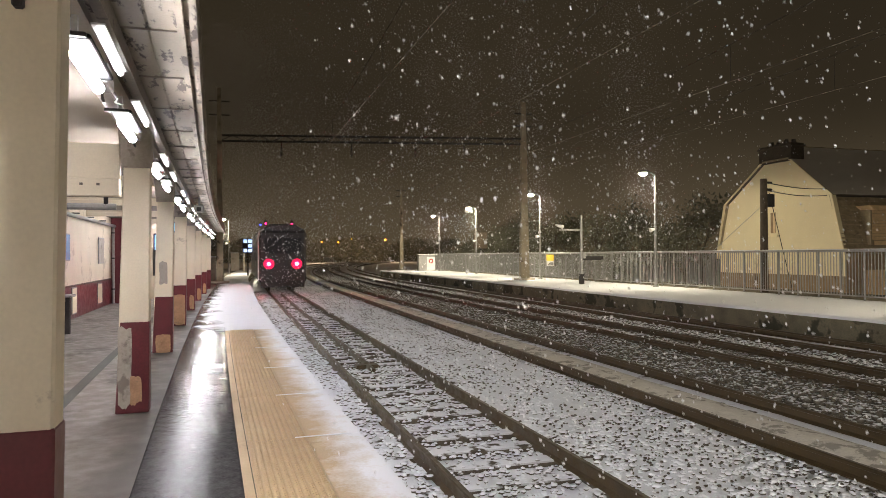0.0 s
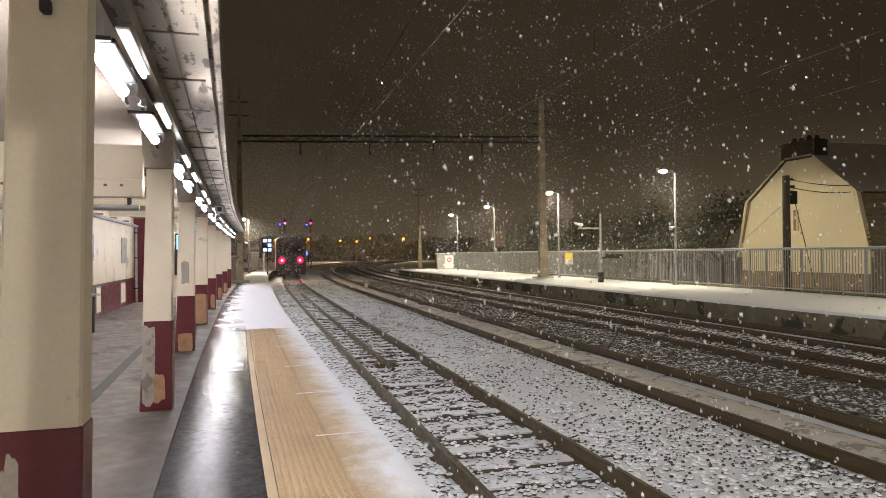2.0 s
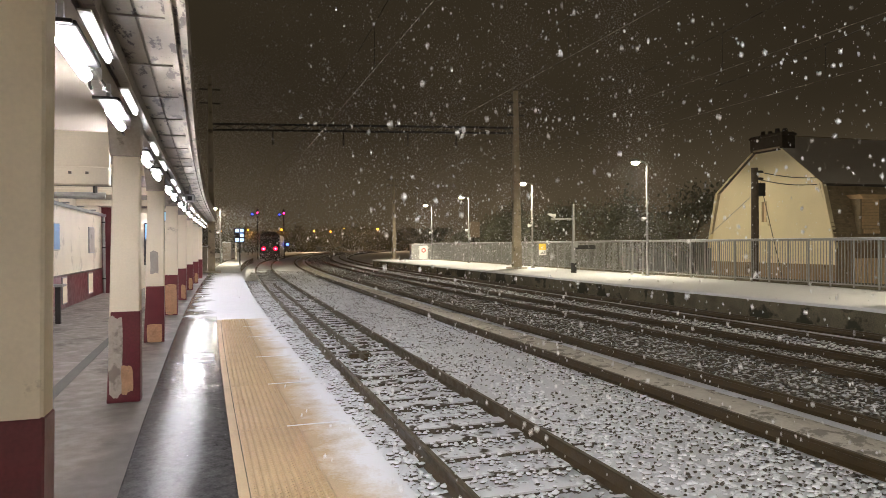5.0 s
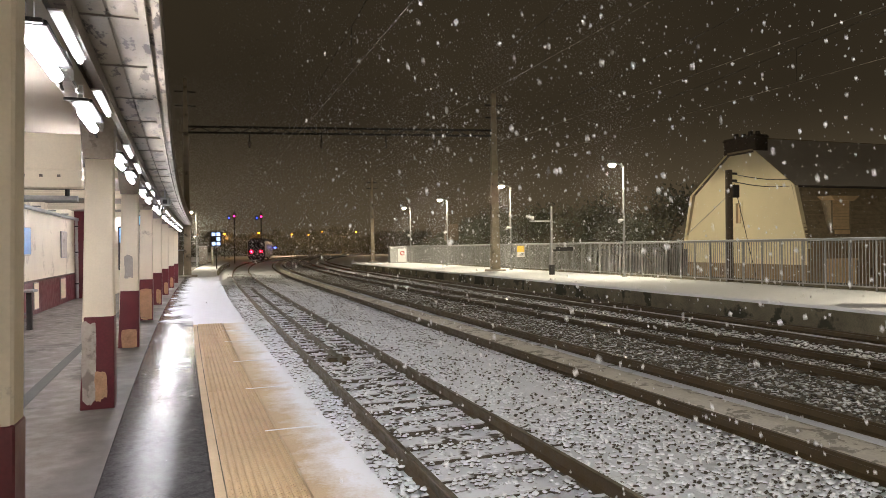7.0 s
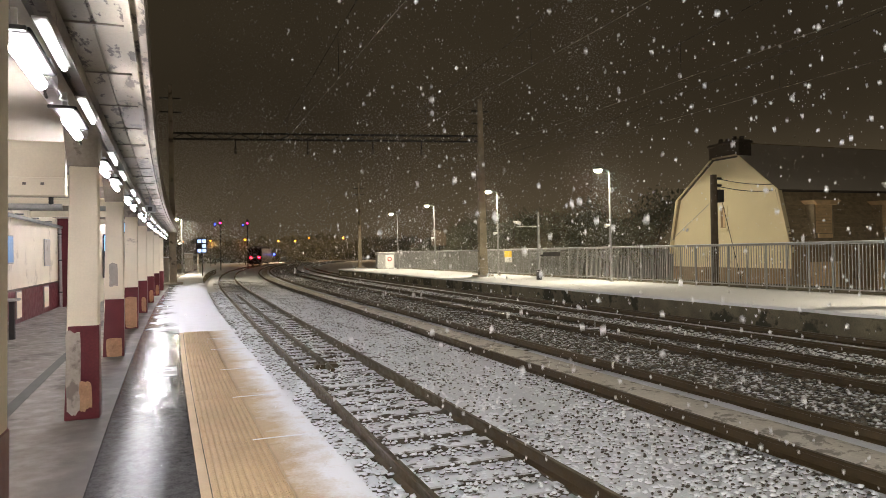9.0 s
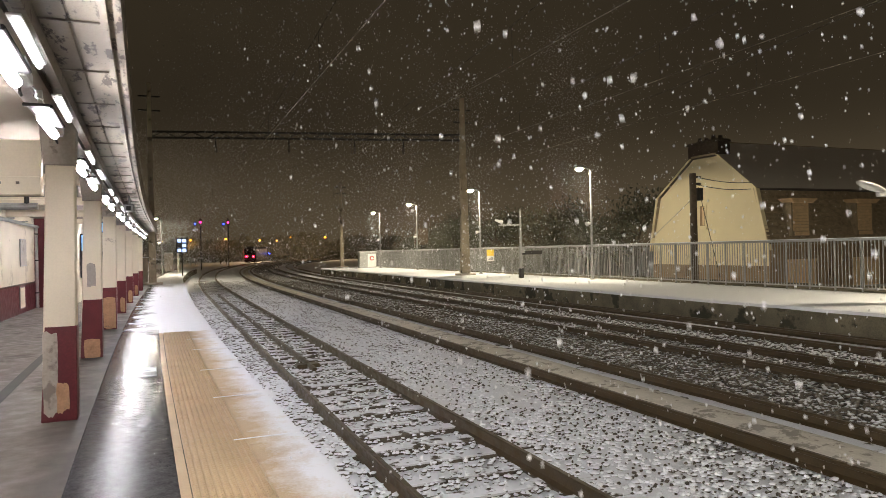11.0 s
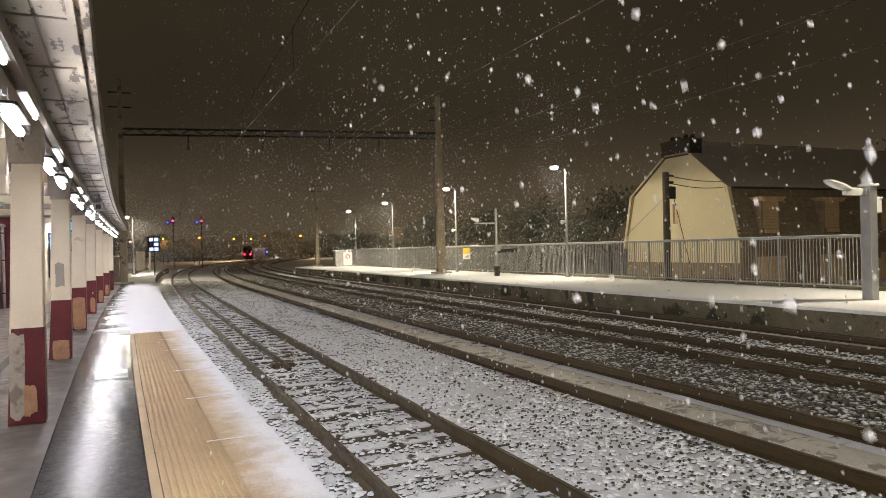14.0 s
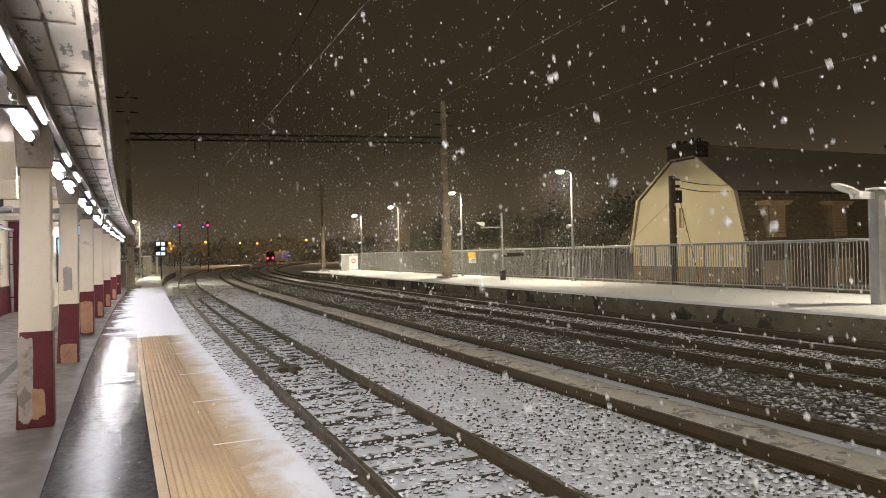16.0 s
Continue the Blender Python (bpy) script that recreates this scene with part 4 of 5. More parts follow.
# worn patch and groove in the paving
tagged(mesh_ob("paving_patch", sweep(slab(-1.62, -1.2, -0.01, 0.004), edge, steps(10.2, 10.95, 0.35)), M["slush"]), "pale slushy repair plate in the wet asphalt", "paving patch", kind="structure")
tagged(mesh_ob("paving_groove", sweep(slab(-3.02, -2.88, -0.02, 0.003), edge, steps(3, 26, 1.0)), mat("dark_floor_band", (0.10, 0.098, 0.095), 0.7, vary=0.2, scale=3, grain=50, bump=0.2, depth=0.003)), "darker cable band let into the floor", "paving", kind="structure")

# ---- shelter: pipes, posters, bench, screens ----
pipe = thing("wall_pipe", "grey steel pipe run bracketed under the ceiling", "pipe")
ys = steps(6.0, 26.4, 2.0)
for a, b in zip(ys, ys[1:]):
    part("pipe_length", rodbm((edge(a) + W + 0.14, a, 2.76), (edge(b) + W + 0.14, b, 2.76), 0.055, seg=10), M["galv"], pipe)
    part("bracket", boxbm(edge(a) + W, edge(a) + W + 0.2, a - 0.02, a + 0.02, 2.83, 2.87), M["galv"], pipe)
xp = edge(8.0)
hang = thing("hanging_pipe", "grey pipe hung under the cross beam on two hangers", "pipe")
part("pipe_length", rodbm((xp - 4.9, 8.05, 2.21), (xp - 2.32, 8.05, 2.21), 0.035, seg=10), M["galv"], hang)
for u in (-3.4, -2.9, -2.42):
    part("hanger", rodbm((xp + u, 8.05, 2.2), (xp + u, 8.05, 2.315), 0.025, seg=6), M["dark"], hang)
dp = edge(26.3)
down = thing("downpipe", "grey downpipe in the wall corner", "pipe")
part("pipe_length", rodbm((dp + W + 0.1, 26.4, 0.0), (dp + W + 0.1, 26.4, 2.76), 0.05, seg=10), M["galv"], down)
for z in (0.5, 1.6, 2.5):
    part("clamp", rodbm((dp + W + 0.1, 26.4, z), (dp + W + 0.1, 26.4, z + 0.04), 0.062, seg=10), M["dark"], down)


def wall_board(y, w, z0, z1, material, name, label, cat):
    x = edge(y) + W
    o = thing(name, label, cat)
    part("frame", boxbm(x + 0.018, x + 0.045, y, y + w, z0, z1, bevel=0.008), M["galv"], o)
    part("sheet", boxbm(x + 0.04, x + 0.05, y + 0.03, y + w - 0.03, z0 + 0.03, z1 - 0.03), material, o)
    return o


wall_board(17.9, 1.8, 1.57, 2.28, M["blue"], "poster_board", "blue framed poster board on the cream wall", "poster")
wall_board(20.1, 0.55, 0.12, 0.85, M["cream"], "wall_panel", "cream access panel in the burgundy wall", "panel")
wall_board(23.8, 0.75, 0.15, 0.82, M["cream"], "wall_panel", "cream access panel in the burgundy wall", "panel")
wall_board(24.0, 0.9, 1.45, 2.3, M["render"], "wall_panel", "weathered blank notice board", "panel")
wall_board(10.6, 1.2, 1.2, 2.2, M["blue"], "poster_board", "blue framed poster board on the cream wall", "poster")

bench = thing("perch_bench", "grey steel perch bench under the canopy", "bench", at=(-3.72, 16.35, 0))
part("top", boxbm(-0.44, 0.32, -0.2, 0.25, 0.80, 0.85, bevel=0.012), M["galv"], bench)
for x in (-0.34, 0.2):
    part("leg", boxbm(x - 0.05, x + 0.05, -0.05, 0.05, 0.0, 0.80, bevel=0.006), M["dark"], bench)
part("stretcher", rodbm((-0.34, 0, 0.34), (0.2, 0, 0.34), 0.025), M["galv"], bench)


def screen(x, y, z0, z1, w, label):
    s = thing("information_screen", label, "screen", at=(x, y, 0))
    part("casing", boxbm(-w / 2 - 0.04, w / 2 + 0.04, 0.0, 0.14, z0 - 0.04, z1 + 0.04, bevel=0.012), M["dark"], s)
    part("display", boxbm(-w / 2, w / 2, -0.012, 0.004, z0, z1), M["screen"], s, "lit blue and white display")
    for dx in (-w / 3, w / 3):
        part("hanger", rodbm((dx, 0.07, z1 + 0.03), (dx, 0.07, 3.06), 0.02, seg=6), M["dark"], s)


screen(-2.0, 20.6, 1.86, 2.28, 0.45, "hanging information screen with a lit blue display")
screen(-2.05, 22.4, 2.45, 2.7, 0.45, "hanging information screen with a lit blue display")
for y in (29.0, 33.5, 38.0):
    vend = thing("notice_case", "lit notice case on the far shelter wall", "notice case", at=(edge(y) - 3.9, y, 0))
    part("case", boxbm(-0.02, 0.2, 0, 1.0, 0.9, 2.0, bevel=0.02), M["dark"], vend)
    part("display", boxbm(0.2, 0.21, 0.08, 0.92, 1.0, 1.9), M["white"], vend)

cctv = thing("security_camera", "grey box security camera under the canopy edge", "security camera", at=(edge(17.5) - 1.72, 17.5, 2.82))
part("housing", boxbm(-0.11, 0.11, -0.02, 0.34, -0.08, 0.10, bevel=0.02), M["galv"], cctv)
part("lens", boxbm(-0.05, 0.05, -0.03, 0.0, -0.05, 0.05), M["dark"], cctv)
part("bracket", rodbm((0, 0.15, 0.08), (0, 0.15, 0.3), 0.025), M["galv"], cctv)
part("arm", path_rods([(-0.05, 0.4, 0.0), (-0.12, 0.7, -0.16), (-0.1, 1.0, -0.02)], 0.03), M["dark"], cctv)

# cables looping along the lamp row
for i in range(0, 7):
    y = FIRST + BAY * i
    cable = thing("lamp_cable", "loose grey cable looping between the canopy lamps", "cable", "lamp cables")
    pts = [(edge(y + k * 0.3) - 2.0 + 0.015 * math.sin(k * 2.1), y + 1.5 + k * 0.15, 2.86 - 0.08 * math.sin(math.pi * k / 8)) for k in range(9)]
    part("cable", path_rods(pts, 0.009, 5), M["dark"], cable)
# ---- far platform: posts and signs ----
sp = thing("signal_post", "slim grey post with a side arm and horn lamp", "post", at=(18.1, 33.1, 0))
part("base", boxbm(-0.12, 0.12, -0.12, 0.12, 0, 0.55, bevel=0.02), M["dark"], sp)
part("pole", rodbm((0, 0, 0.3), (0, 0, 3.78), 0.075, 0.065, seg=10), M["galv"], sp)
part("arm", boxbm(-1.35, 0.0, -0.035, 0.035, 2.93, 3.0), M["galv"], sp)
part("horn", rodbm((-1.12, 0, 3.12), (-1.55, 0, 3.24), 0.12, 0.05, seg=10), M["white"], sp, "pale horn fitting")
part("box", boxbm(0.06, 0.22, -0.08, 0.08, 1.4, 1.75, bevel=0.01), M["galv"], sp)
part("sign_box", boxbm(0.3, 1.55, 0.3, 0.42, 1.30, 1.52, bevel=0.01), M["dark"], sp)

rp = thing("camera_post", "square steel post with an arm, floodlight and camera box", "post", at=(17.55, 11.6, 0))
part("post", boxbm(-0.14, 0.14, -0.14, 0.14, 0.0, 3.0, bevel=0.01), M["galv"], rp)
part("cap", boxbm(-0.18, 0.18, -0.18, 0.18, 3.0, 3.06, bevel=0.01), M["white"], rp, "snow-topped cap")
part("arm", boxbm(-0.95, -0.1, -0.06, 0.06, 2.76, 2.95, bevel=0.01), M["white"], rp)
bm = bmesh.new()
bmesh.ops.create_uvsphere(bm, u_segments=14, v_segments=8, radius=1, matrix=Matrix.Translation((-1.27, -0.05, 3.01)) @ Euler((0, radians(14), 0)).to_matrix().to_4x4() @ Matrix.Diagonal((0.5, 0.18, 0.085, 1)))
part("floodlight", bm, M["white"], rp, "unlit oval lamp head")
part("box", boxbm(0.15, 0.40, -0.1, 0.1, 2.3, 2.72, bevel=0.015), M["white"], rp, "white equipment box")
part("junction_box", boxbm(0.14, 0.34, -0.08, 0.08, 1.1, 1.4, bevel=0.015), M["dark"], rp)

ys_ = thing("warning_sign", "yellow and white warning sign on the fence", "sign", at=(FX - 0.06, 41.4, 0))
part("board", boxbm(-0.015, 0.015, -0.55, 0.55, 0.85, 1.62), M["white"], ys_)
part("yellow_field", boxbm(-0.024, -0.012, -0.55, 0.55, 1.2, 1.62), M["yellow"], ys_)
for k in range(3):
    part("text_bar", boxbm(-0.026, -0.012, -0.4, 0.35 - 0.2 * k, 0.92 + 0.08 * k, 0.95 + 0.08 * k), M["dark"], ys_)

cab = thing("equipment_cabinet", "pale grey equipment cabinet with a round red mark", "cabinet", at=(19.0, 67.6, 0))
part("body", boxbm(-0.9, 0.9, 0, 0.8, 0.0, 1.55, bevel=0.03), M["galv"], cab)
part("lid", boxbm(-0.98, 0.98, -0.08, 0.9, 1.55, 1.7, bevel=0.06), M["galv"], cab, "snow-topped lid")
part("door", boxbm(-0.05, 0.85, -0.03, 0.0, 0.1, 1.45, bevel=0.01), M["white"], cab)
mk = part("mark", rodbm((0.4, -0.04, 1.0), (0.4, -0.02, 1.0), 0.24, seg=18), M["red"], cab)
part("mark_field", rodbm((0.4, -0.05, 1.0), (0.4, -0.035, 1.0), 0.14, seg=18), M["white"], mk)

hang_sign = thing("boxed_sign", "dark boxed sign raised behind the fence", "sign", at=(21.6, 58.5, 0))
part("pole", rodbm((0, 0, -0.8), (0, 0, 2.6), 0.06), M["dark"], hang_sign)
part("box", boxbm(-0.7, 0.6, -0.2, 0.2, 2.2, 3.7, bevel=0.03), M["timber"], hang_sign)

wp = thing("utility_pole", "dark tarred wooden pole with fixings behind the fence", "utility pole", at=(21.5, 23.4, -0.6))
part("pole", rodbm((0, 0, 0), (0, 0, 5.4), 0.17, 0.145, seg=12), M["timber"], wp)
part("box", boxbm(0.12, 0.45, -0.15, 0.15, 4.2, 4.75, bevel=0.02), M["dark"], wp)
for z in (4.95, 5.25):
    part("insulator", rodbm((0.1, 0, z), (0.42, 0, z), 0.05), M["dark"], wp)
wires = thing("service_wires", "two dark service wires from the pole to the house", "wire")
for z0, z1, sag in ((4.65, 5.0, 0.1), (4.32, 4.65, 0.12)):
    a, b = Vector((21.6, 23.4, z0)), Vector((29.8, 28.0, z1))
    pts = [a.lerp(b, k / 10) - Vector((0, 0, sag * math.sin(math.pi * k / 10))) for k in range(11)]
    part("wire", path_rods(pts, 0.02, 5), M["dark"], wires)
part("guy_wire", path_rods([Vector((21.5, 23.6, 3.6)), Vector((22.0, 27.5, 1.6))], 0.012, 5), M["galv"], wires)
part("stay_wire", path_rods([Vector((21.7, 23.3, 4.2)), Vector((22.4, 22.8, 0.0))], 0.015, 5), M["dark"], wires)

# snow lying on the fence rail
tagged(mesh_ob("trim_fence_snow", boxbm(FX - 0.028, FX + 0.028, 13.68, 71.0, 1.747, 1.765, bevel=0.006), M["snow"]), "thin snow along the handrail", "snow", kind="structure")

# ---- platform end ----
for x, y, w, h, name, label, cat in ((-0.2, 80, 0.9, 2.0, "relay_cabinet", "pale relay cabinet at the platform end", "cabinet"), (0.7, 74, 0.2, 2.9, "marker_post", "pale marker post at the platform end", "post"),
                                     (-1.6, 47, 0.5, 1.6, "service_cabinet", "grey service cabinet beside the mast", "cabinet")):
    o = thing(name, label, cat, at=(x, y, 0))
    part("body", boxbm(-w / 2, w / 2, -0.15, 0.15, 0.0, h, bevel=0.02), M["render"], o)
    part("cap", boxbm(-w / 2 - 0.04, w / 2 + 0.04, -0.19, 0.19, h, h + 0.06), M["snow"], o)

sg = thing("departure_indicator", "dark indicator panel with five lit white-blue cells", "signal", at=(0.55, 60.0, 0))
part("post", rodbm((0.35, 0.1, 0), (0.35, 0.1, 3.3), 0.06), M["dark"], sg)
part("panel", boxbm(-0.12, 0.78, 0.0, 0.15, 1.9, 3.15, bevel=0.02), M["dark"], sg)
for r, cols in ((0, (0, 1)), (1, (1,)), (2, (0, 1))):
    for c in cols:
        part("cell", boxbm(0.0 + c * 0.38, 0.29 + c * 0.38, -0.02, 0.005, 2.0 + r * 0.4, 2.27 + r * 0.4), M["cell"], sg)


def colour_signal(x, y, z, label, blue=-0.85):
    s = thing("colour_light_signal", label, "railway signal", "line signals", at=(x, y, -0.8))
    part("mast", rodbm((0, 0, 0), (0, 0, z + 1.6), 0.09), M["dark"], s)
    part("head", boxbm(-0.24, 0.24, -0.1, 0.2, z + 0.4, z + 1.3, bevel=0.05), M["dark"], s)
    part("red_lens", rodbm((0, -0.16, z + 0.8), (0, -0.1, z + 0.8), 0.17, seg=14), M["sigred"], s)
    part("side_head", boxbm(blue - 0.2, blue + 0.2, -0.1, 0.15, z + 0.2, z + 0.9, bevel=0.03), M["dark"], s)
    part("blue_lens", rodbm((blue, -0.16, z + 0.55), (blue, -0.1, z + 0.55), 0.13, seg=14), M["sigblue"], s)
    part("arm", rodbm((0, 0, z + 0.55), (blue, 0, z + 0.55), 0.04), M["dark"], s)


colour_signal(4.76, 120, 7.25, "red line signal with a blue side light")
colour_signal(9.19, 120, 7.2, "red line signal with a blue side light", -0.75)
# ---- distant street lamps ----
for az, el, d, r in ((1.5, 1.24, 200, 0.36), (4.18, 1.29, 200, 0.42), (6.82, 1.15, 235, 0.4), (8.19, 1.1, 240, 0.42), (9.31, 1.36, 238, 0.3), (12.14, 1.3, 242, 0.5), (-0.6, 1.2, 215, 0.34)):
    x, y, z = d * math.sin(radians(az)), d * math.cos(radians(az)), EYE + d * math.tan(radians(el))
    s = thing("sodium_lamp", "distant street lamp glowing orange", "street lamp", "distant lamps", at=(x, y, -1.05))
    part("pole", rodbm((0, 0.4, 0), (0, 0.4, z + 1.2), 0.1, 0.06), M["dark"], s)
    # sphere far larger than a lens, to paint the lamp's glare
    bm = bmesh.new()
    bmesh.ops.create_uvsphere(bm, u_segments=10, v_segments=6, radius=1, matrix=Matrix.Translation((0, 0, z + 1.05)) @ Matrix.Diagonal((r * 0.8, r * 0.8, r * 0.7, 1)))
    part("lens", bm, M["amber"], s, "orange globe enlarged to the size of its glare")

# the two far ones match no lamp: added to brighten the woods like haze
for az, el, d in ((1.5, 1.24, 203), (4.18, 1.29, 202), (7.5, 1.2, 238), (11.6, 1.3, 243)):
    at = Vector((d * math.sin(radians(az)), d * math.cos(radians(az)), EYE + d * math.tan(radians(el)) - 0.6))
    lamp("sodium_and_fill_light", "POINT", at, at - Vector((0, 0, 1)), 700 if d < 210 else 8500, (1.0, 0.45, 0.10) if d < 210 else (1.0, 0.66, 0.36), 0.3)

# ---- trees and scrub ----


def leaves(rng, centres, count, spread, size):
    verts, faces = [], []
    for _ in range(count):
        c = centres[rng.randrange(len(centres))]
        p = Vector(c) + Vector((rng.gauss(0, 1), rng.gauss(0, 1), rng.gauss(0, 0.8))) * spread
        e = Euler((rng.uniform(0, 6), rng.uniform(0, 6), rng.uniform(0, 6))).to_matrix()
        s = rng.uniform(*size)
        b = len(verts)
        for q in ((-s, 0, 0), (0, -s * 0.5, s * 0.15), (s, 0, 0), (0, s * 0.5, s * 0.15)):
            verts.append(tuple(p + e @ Vector(q)))
        faces.append((b, b + 1, b + 2, b + 3))
    return verts, faces


def tree(x, y, h, seed, leafy=1400, base=-1.0, label="dark winter tree with ivy and bare twigs", spread=0.45, size=(0.05, 0.13)):
    rng = random.Random(seed)
    t = thing("tree", label, "tree", "trees behind the fence", at=(x, y, base))
    bm = bmesh.new()
    tips = []

    def grow(p, d, length, r, depth):
        q = p + d * length
        rod(bm, p, q, r, r * 0.62, seg=6 if depth > 1 else 4)
        tips.append(q)
        if depth == 0:
            return
        for _ in range(rng.choice((2, 3, 3))):
            nd = (d + Vector((rng.uniform(-1, 1), rng.uniform(-1, 1), rng.uniform(-0.15, 0.7))) * 0.75).normalized()
            grow(p + d * length * rng.uniform(0.6, 1), nd, length * rng.uniform(0.55, 0.8), r * 0.58, depth - 1)

    grow(Vector((0, 0, 0)), Vector((rng.uniform(-0.1, 0.1), rng.uniform(-0.1, 0.1), 1)).normalized(), h * 0.34, h * 0.022, 5)
    part("trunk", bm, M["bark"], t)
    vs, fs = leaves(rng, [p for p in tips if p.z > h * 0.15], leafy, spread, size)
    me = bpy.data.meshes.new("crown")
    me.from_pydata(vs, [], fs)
    me.materials.append(M["leaf"])
    c = new("crown", me)
    c.parent = t
    return t


rng_t = random.Random(77)
for k in range(16):
    y = 37 + k * 2.9 + rng_t.uniform(-0.8, 0.8)
    tree(24.0 + rng_t.uniform(0, 5) + (2.5 if y < 45 else 0), y, rng_t.uniform(4.6, 6.6), 100 + k)
for x, y, h in ((36, 46, 7.5), (33, 52, 7.0), (31, 60, 7.5), (30, 70, 8), (62, 40, 13), (70, 48, 13)):
    tree(x, y, h, int(x * 10 + y), 2200, spread=0.7, size=(0.08, 0.2))
hedge_c = [(22.3 + rng_t.uniform(-0.3, 1.2), 36 + 0.06 * k, rng_t.uniform(-0.6, 1.7)) for k in range(600)]
vs, fs = leaves(rng_t, hedge_c, 26000, 0.3, (0.04, 0.1))
me = bpy.data.meshes.new("hedge")
me.from_pydata(vs, [], fs)
me.materials.append(M["leaf"])
tagged(new("hedge", me), "dark tangled hedge behind the fence", "hedge", kind="stuff")
for x, y, h in ((6.5, 204, 7), (13.5, 206, 7), (-9, 120, 9), (-6, 150, 9)):
    tree(x, y, h, int(y * 3 + x), 1800, spread=0.8, size=(0.12, 0.3), label="distant bare tree beside the line")
woods_c = []
for k in range(900):
    x = -30 + 0.13 * k
    top = 7.5 + 4.5 * noise.noise(Vector((x * 0.09, 3.1, 0))) + 2.0 * noise.noise(Vector((x * 0.4, 9.0, 0)))
    woods_c.append((x, 266 + rng_t.uniform(-7, 7), -1 + (top + 1) * rng_t.random()))
vs, fs = leaves(rng_t, woods_c, 26000, 0.8, (0.2, 0.5))
me = bpy.data.meshes.new("far_woods")
me.from_pydata(vs, [], fs)
me.materials.append(M["leaf"])
tagged(new("far_woods", me), "dark far woods where the line curves away", "woods", kind="stuff")

# ---- departing train ----


def train():
    t = thing("train", "dark train leaving with two red tail lamps", "train")
    bm = bmesh.new()
    vs = box(bm, -1.42, 1.42, 0.0, 22.0, 0.55, 3.75, bevel=0.16)
    part("body", bm, M["train"], t)
    bm = bmesh.new()
    vs = box(bm, -1.36, 1.36, 0.15, 21.8, 3.7, 4.15, bevel=0.1)
    for v in vs:
        if v.co.z > 4.0:
            v.co.x *= 0.62
    part("roof", bm, M["trainroof"], t, "roof dusted with snow")
    ws = part("windscreen", boxbm(-1.1, 1.1, -0.03, 0.02, 2.35, 3.3, bevel=0.01), M["glass"], t)
    part("pillar", boxbm(-0.04, 0.04, -0.045, 0.0, 2.35, 3.3), M["train"], ws)
    part("gangway", boxbm(-0.45, 0.45, -0.06, 0.02, 0.9, 2.0, bevel=0.01), M["train"], t, "dark end panel")
    for s in (-1, 1):
        hl = part("lamp_housing", rodbm((s * 0.83, -0.06, 1.72), (s * 0.83, 0.05, 1.72), 0.30, seg=14), M["dark"], t)
        # wide disc paints the red bloom; only the small lens is a lamp
        part("lens_rim", rodbm((s * 0.83, -0.07, 1.72), (s * 0.83, -0.055, 1.72), 0.32, seg=16), M["tail_halo"], hl, "glowing disc painting the red halo round the lamp")
        part("tail_lens", rodbm((s * 0.83, -0.085, 1.72), (s * 0.83, -0.06, 1.72), 0.12, seg=14), M["tail"], hl, "glowing red tail lens")
        bf = part("buffer", rodbm((s * 0.87, -0.5, 0.95), (s * 0.87, 0.05, 0.95), 0.08, seg=10), M["dark"], t)
        part("buffer_plate", rodbm((s * 0.87, -0.53, 0.95), (s * 0.87, -0.49, 0.95), 0.22, seg=14), M["dark"], bf)
        for y in steps(1.5, 20, 2.6):
            part("side_window", boxbm(s * 1.41, s * 1.435, y, y + 1.5, 1.9, 2.8), M["glass"], t)
    sl = part("side_lamp", boxbm(1.41, 2.15, 21.4, 21.6, 2.2, 2.5, bevel=0.03), M["dark"], t)
    part("blue_lens", rodbm((2.0, 21.36, 2.35), (2.0, 21.41, 2.35), 0.24, seg=12), M["sigblue"], sl, "glowing blue side lens")
    # white strip paints the pale light reflected on the train's left edge
    part("edge_rail", path_rods([(-1.44, -0.03, 0.8), (-1.44, -0.03, 3.3), (-1.36, -0.03, 3.68), (-1.1, -0.03, 3.85)], 0.05, 6), M["white"], t, "white strip painting reflected light along the body edge")
    part("buffer_beam", boxbm(-1.3, 1.3, 0.05, 0.3, 0.3, 0.75, bevel=0.03), M["dark"], t)
    part("coupling", boxbm(-0.09, 0.09, -0.35, 0.1, 0.55, 0.85, bevel=0.02), M["dark"], t)
    for y in (3.0, 18.5):
        bg = part("bogie", boxbm(-1.1, 1.1, y - 1.6, y + 1.6, 0.35, 0.6, bevel=0.03), M["dark"], t)
        for dy in (-1.2, 1.2):
            for s in (-1, 1):
                part("wheel", rodbm((s * 0.70, y + dy, 0.46), (s * 0.82, y + dy, 0.46), 0.46, seg=20), M["dark"], bg)
    return t


TRAIN = train()

# ---- falling snow ----
FLAKES = []


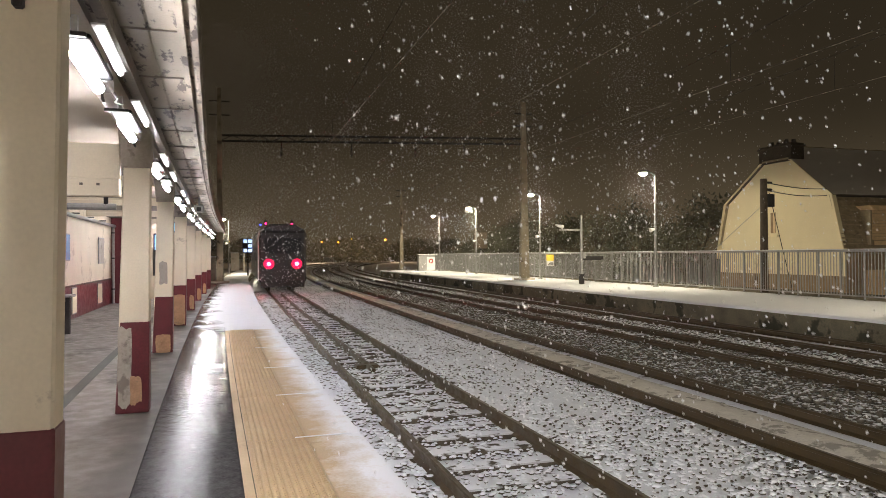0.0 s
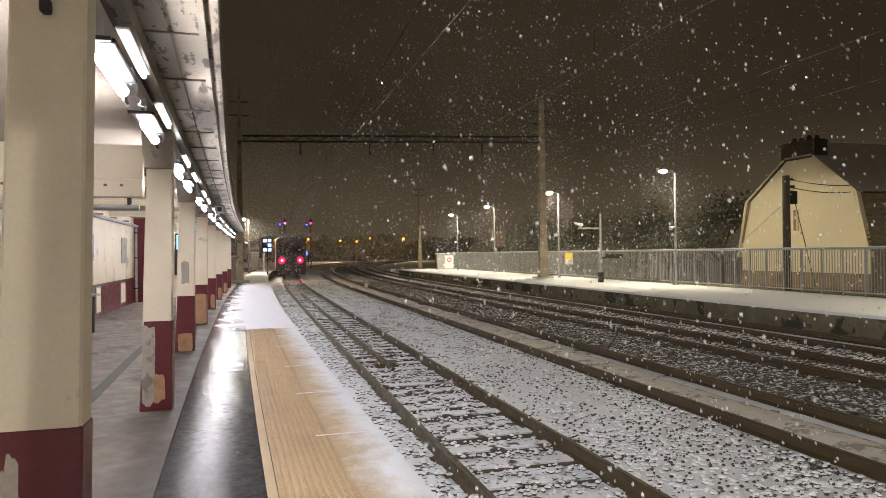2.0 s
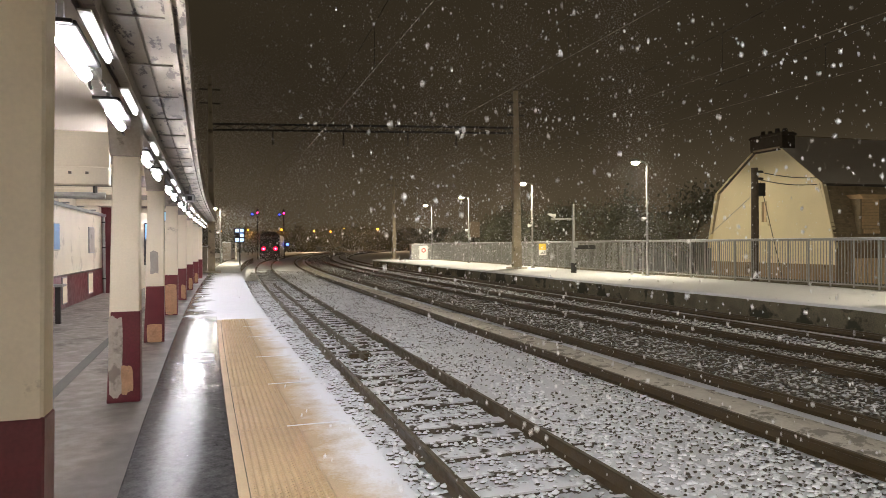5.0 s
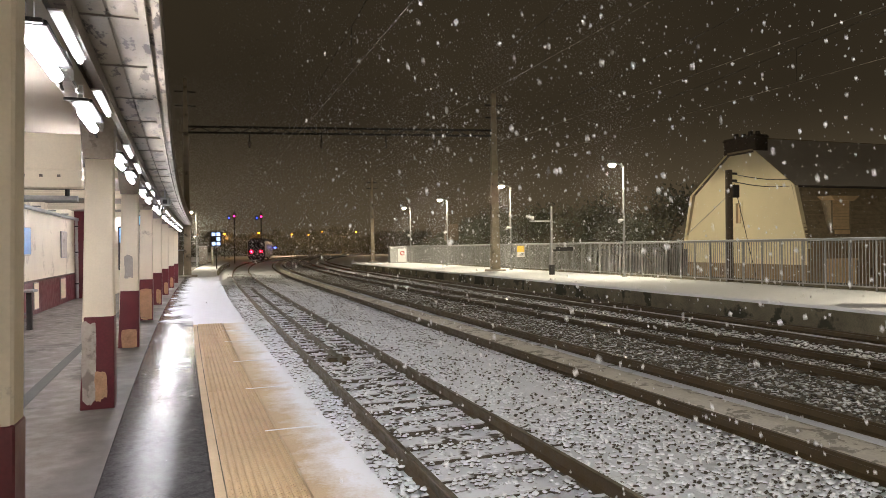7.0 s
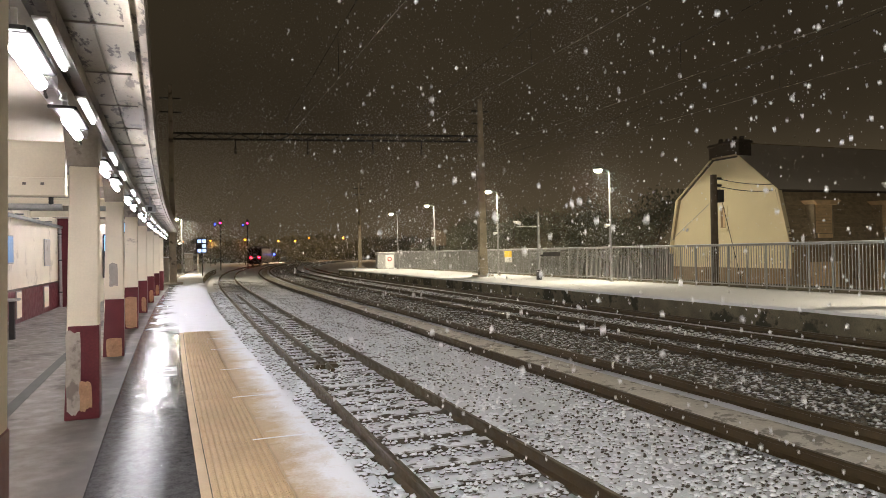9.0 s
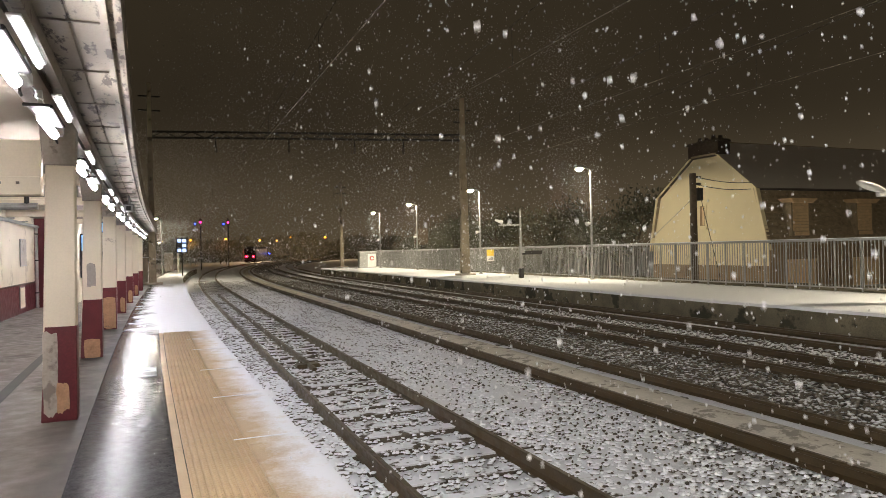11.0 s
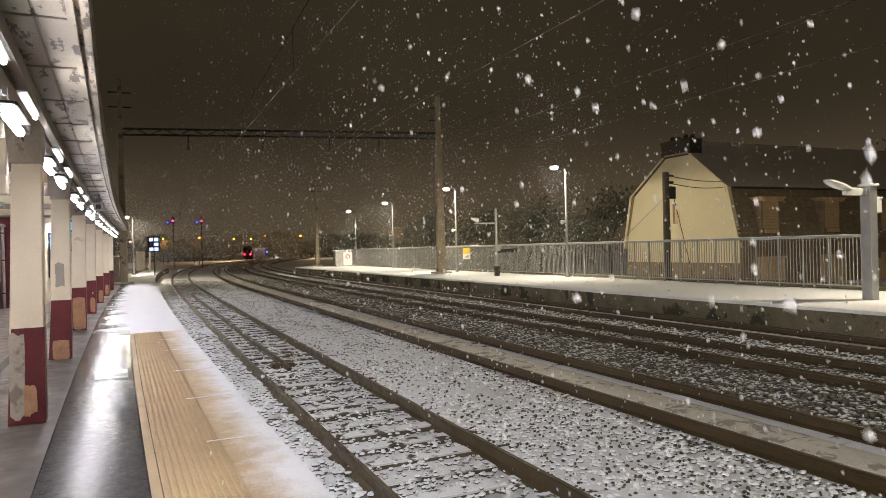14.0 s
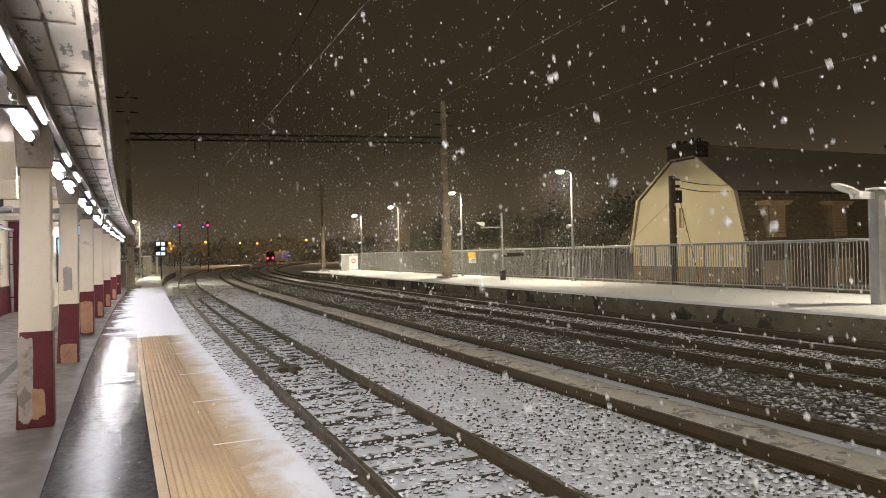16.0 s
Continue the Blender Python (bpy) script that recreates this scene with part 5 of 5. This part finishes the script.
def snowfall(count, seed, size, y0, y1, x1, z1, dense=1.6, x0=None, round_lamps=()):
    rng = random.Random(seed)
    verts, faces = [], []
    octa = ((0, 2, 4), (2, 1, 4), (1, 3, 4), (3, 0, 4), (2, 0, 5), (1, 2, 5), (3, 1, 5), (0, 3, 5))
    for _ in range(count):
        y = y0 + (y1 - y0) * rng.random() ** dense
        lo = edge(y) + (0.25 if y < 14 and x1 > 6 else -0.6) if x0 is None else x0
        x = rng.uniform(lo, x1)
        z = rng.uniform(-0.5, z1)
        r = rng.uniform(*size)
        if round_lamps:
            # flakes crowded round the lamp heads to make up their halos
            lx, ly = round_lamps[rng.randrange(len(round_lamps))]
            z = rng.uniform(2.5, z1)
            late = (z - 5.4) / 1.05
            wide = 3.2 if lx < 0 else 0.9
            x = lx + rng.gauss(0, wide) + 0.05 * late
            y = ly + rng.gauss(0, wide) + 0.25 * late
        e = Euler((rng.uniform(0, 3), rng.uniform(0, 3), rng.uniform(0, 3))).to_matrix()
        b = len(verts)
        for c in ((1, 0, 0), (-1, 0, 0), (0, 1, 0), (0, -1, 0), (0, 0, 1), (0, 0, -1)):
            p = e @ (Vector(c) * r * rng.uniform(0.6, 1.2))
            verts.append((x + p.x, y + p.y, z + p.z))
        faces += [tuple(i + b for i in f) for f in octa]
    me = bpy.data.meshes.new("snowflakes")
    me.from_pydata(verts, [], faces)
    me.materials.append(M["flake"])
    ob = tagged(new("snowflakes", me), "loose white snowflakes falling through the night air", "snow", kind="stuff")
    FLAKES.append(ob)


snowfall(7500, 21, (0.006, 0.012), 3.2, 26, 13, 34)
snowfall(6500, 22, (0.008, 0.015), 3.0, 42, 22, 30)
# far layers, this and seed 27, are oversized to make up lit haze
snowfall(24000, 23, (0.014, 0.026), 20, 115, 30, 28, 1.0)
snowfall(4000, 24, (0.009, 0.016), 22, 70, 24, 24, 1.0, 15.0)


snowfall(10000, 27, (0.018, 0.03), 55, 130, 16, 25, 1.0, -4.0)
snowfall(26000, 26, (0.009, 0.017), 4, 44, 6.0, 26)
# last two layers build the glow round the lamps from dense flakes
snowfall(60000, 25, (0.006, 0.012), 0, 1, 1, 25, 1.0, 0.0, ((19.2, 28.8), (18.65, 40.9), (18.95, 54.2), (19.2, 66.0)))
snowfall(50000, 28, (0.011, 0.02), 0, 1, 1, 25, 1.0, 0.0, ((-1.2, 64.0),))


def motions():
    rows = []
    for k in range(33):
        t = k * 0.5
        y = 42.0 + 11.4 * t
        rows.append((t, pose(near_axis(y), y, RAIL_TOP, 0, 0, -math.degrees(math.atan(2 * BEND * max(0, y - 42) + 3e-6 * max(0, y - 42) ** 2)))))
    walk(TRAIN, rows)
    for ob, fall, drift, sway in zip(FLAKES, (1.25, 1.0, 1.15, 1.05, 1.2, 1.1, 1.05, 1.1), (-0.08, -0.06, -0.07, -0.05, -0.06, 0.02, -0.05, -0.05), (0.08, 0.12, 0.1, 0.1, 0.1, 0.1, 0.1, 0.1)):
        walk(ob, [(t, pose(drift * t + sway * math.sin(1.1 * t + fall * 5), -0.25 * t, -fall * t)) for t in range(17)])


motions()
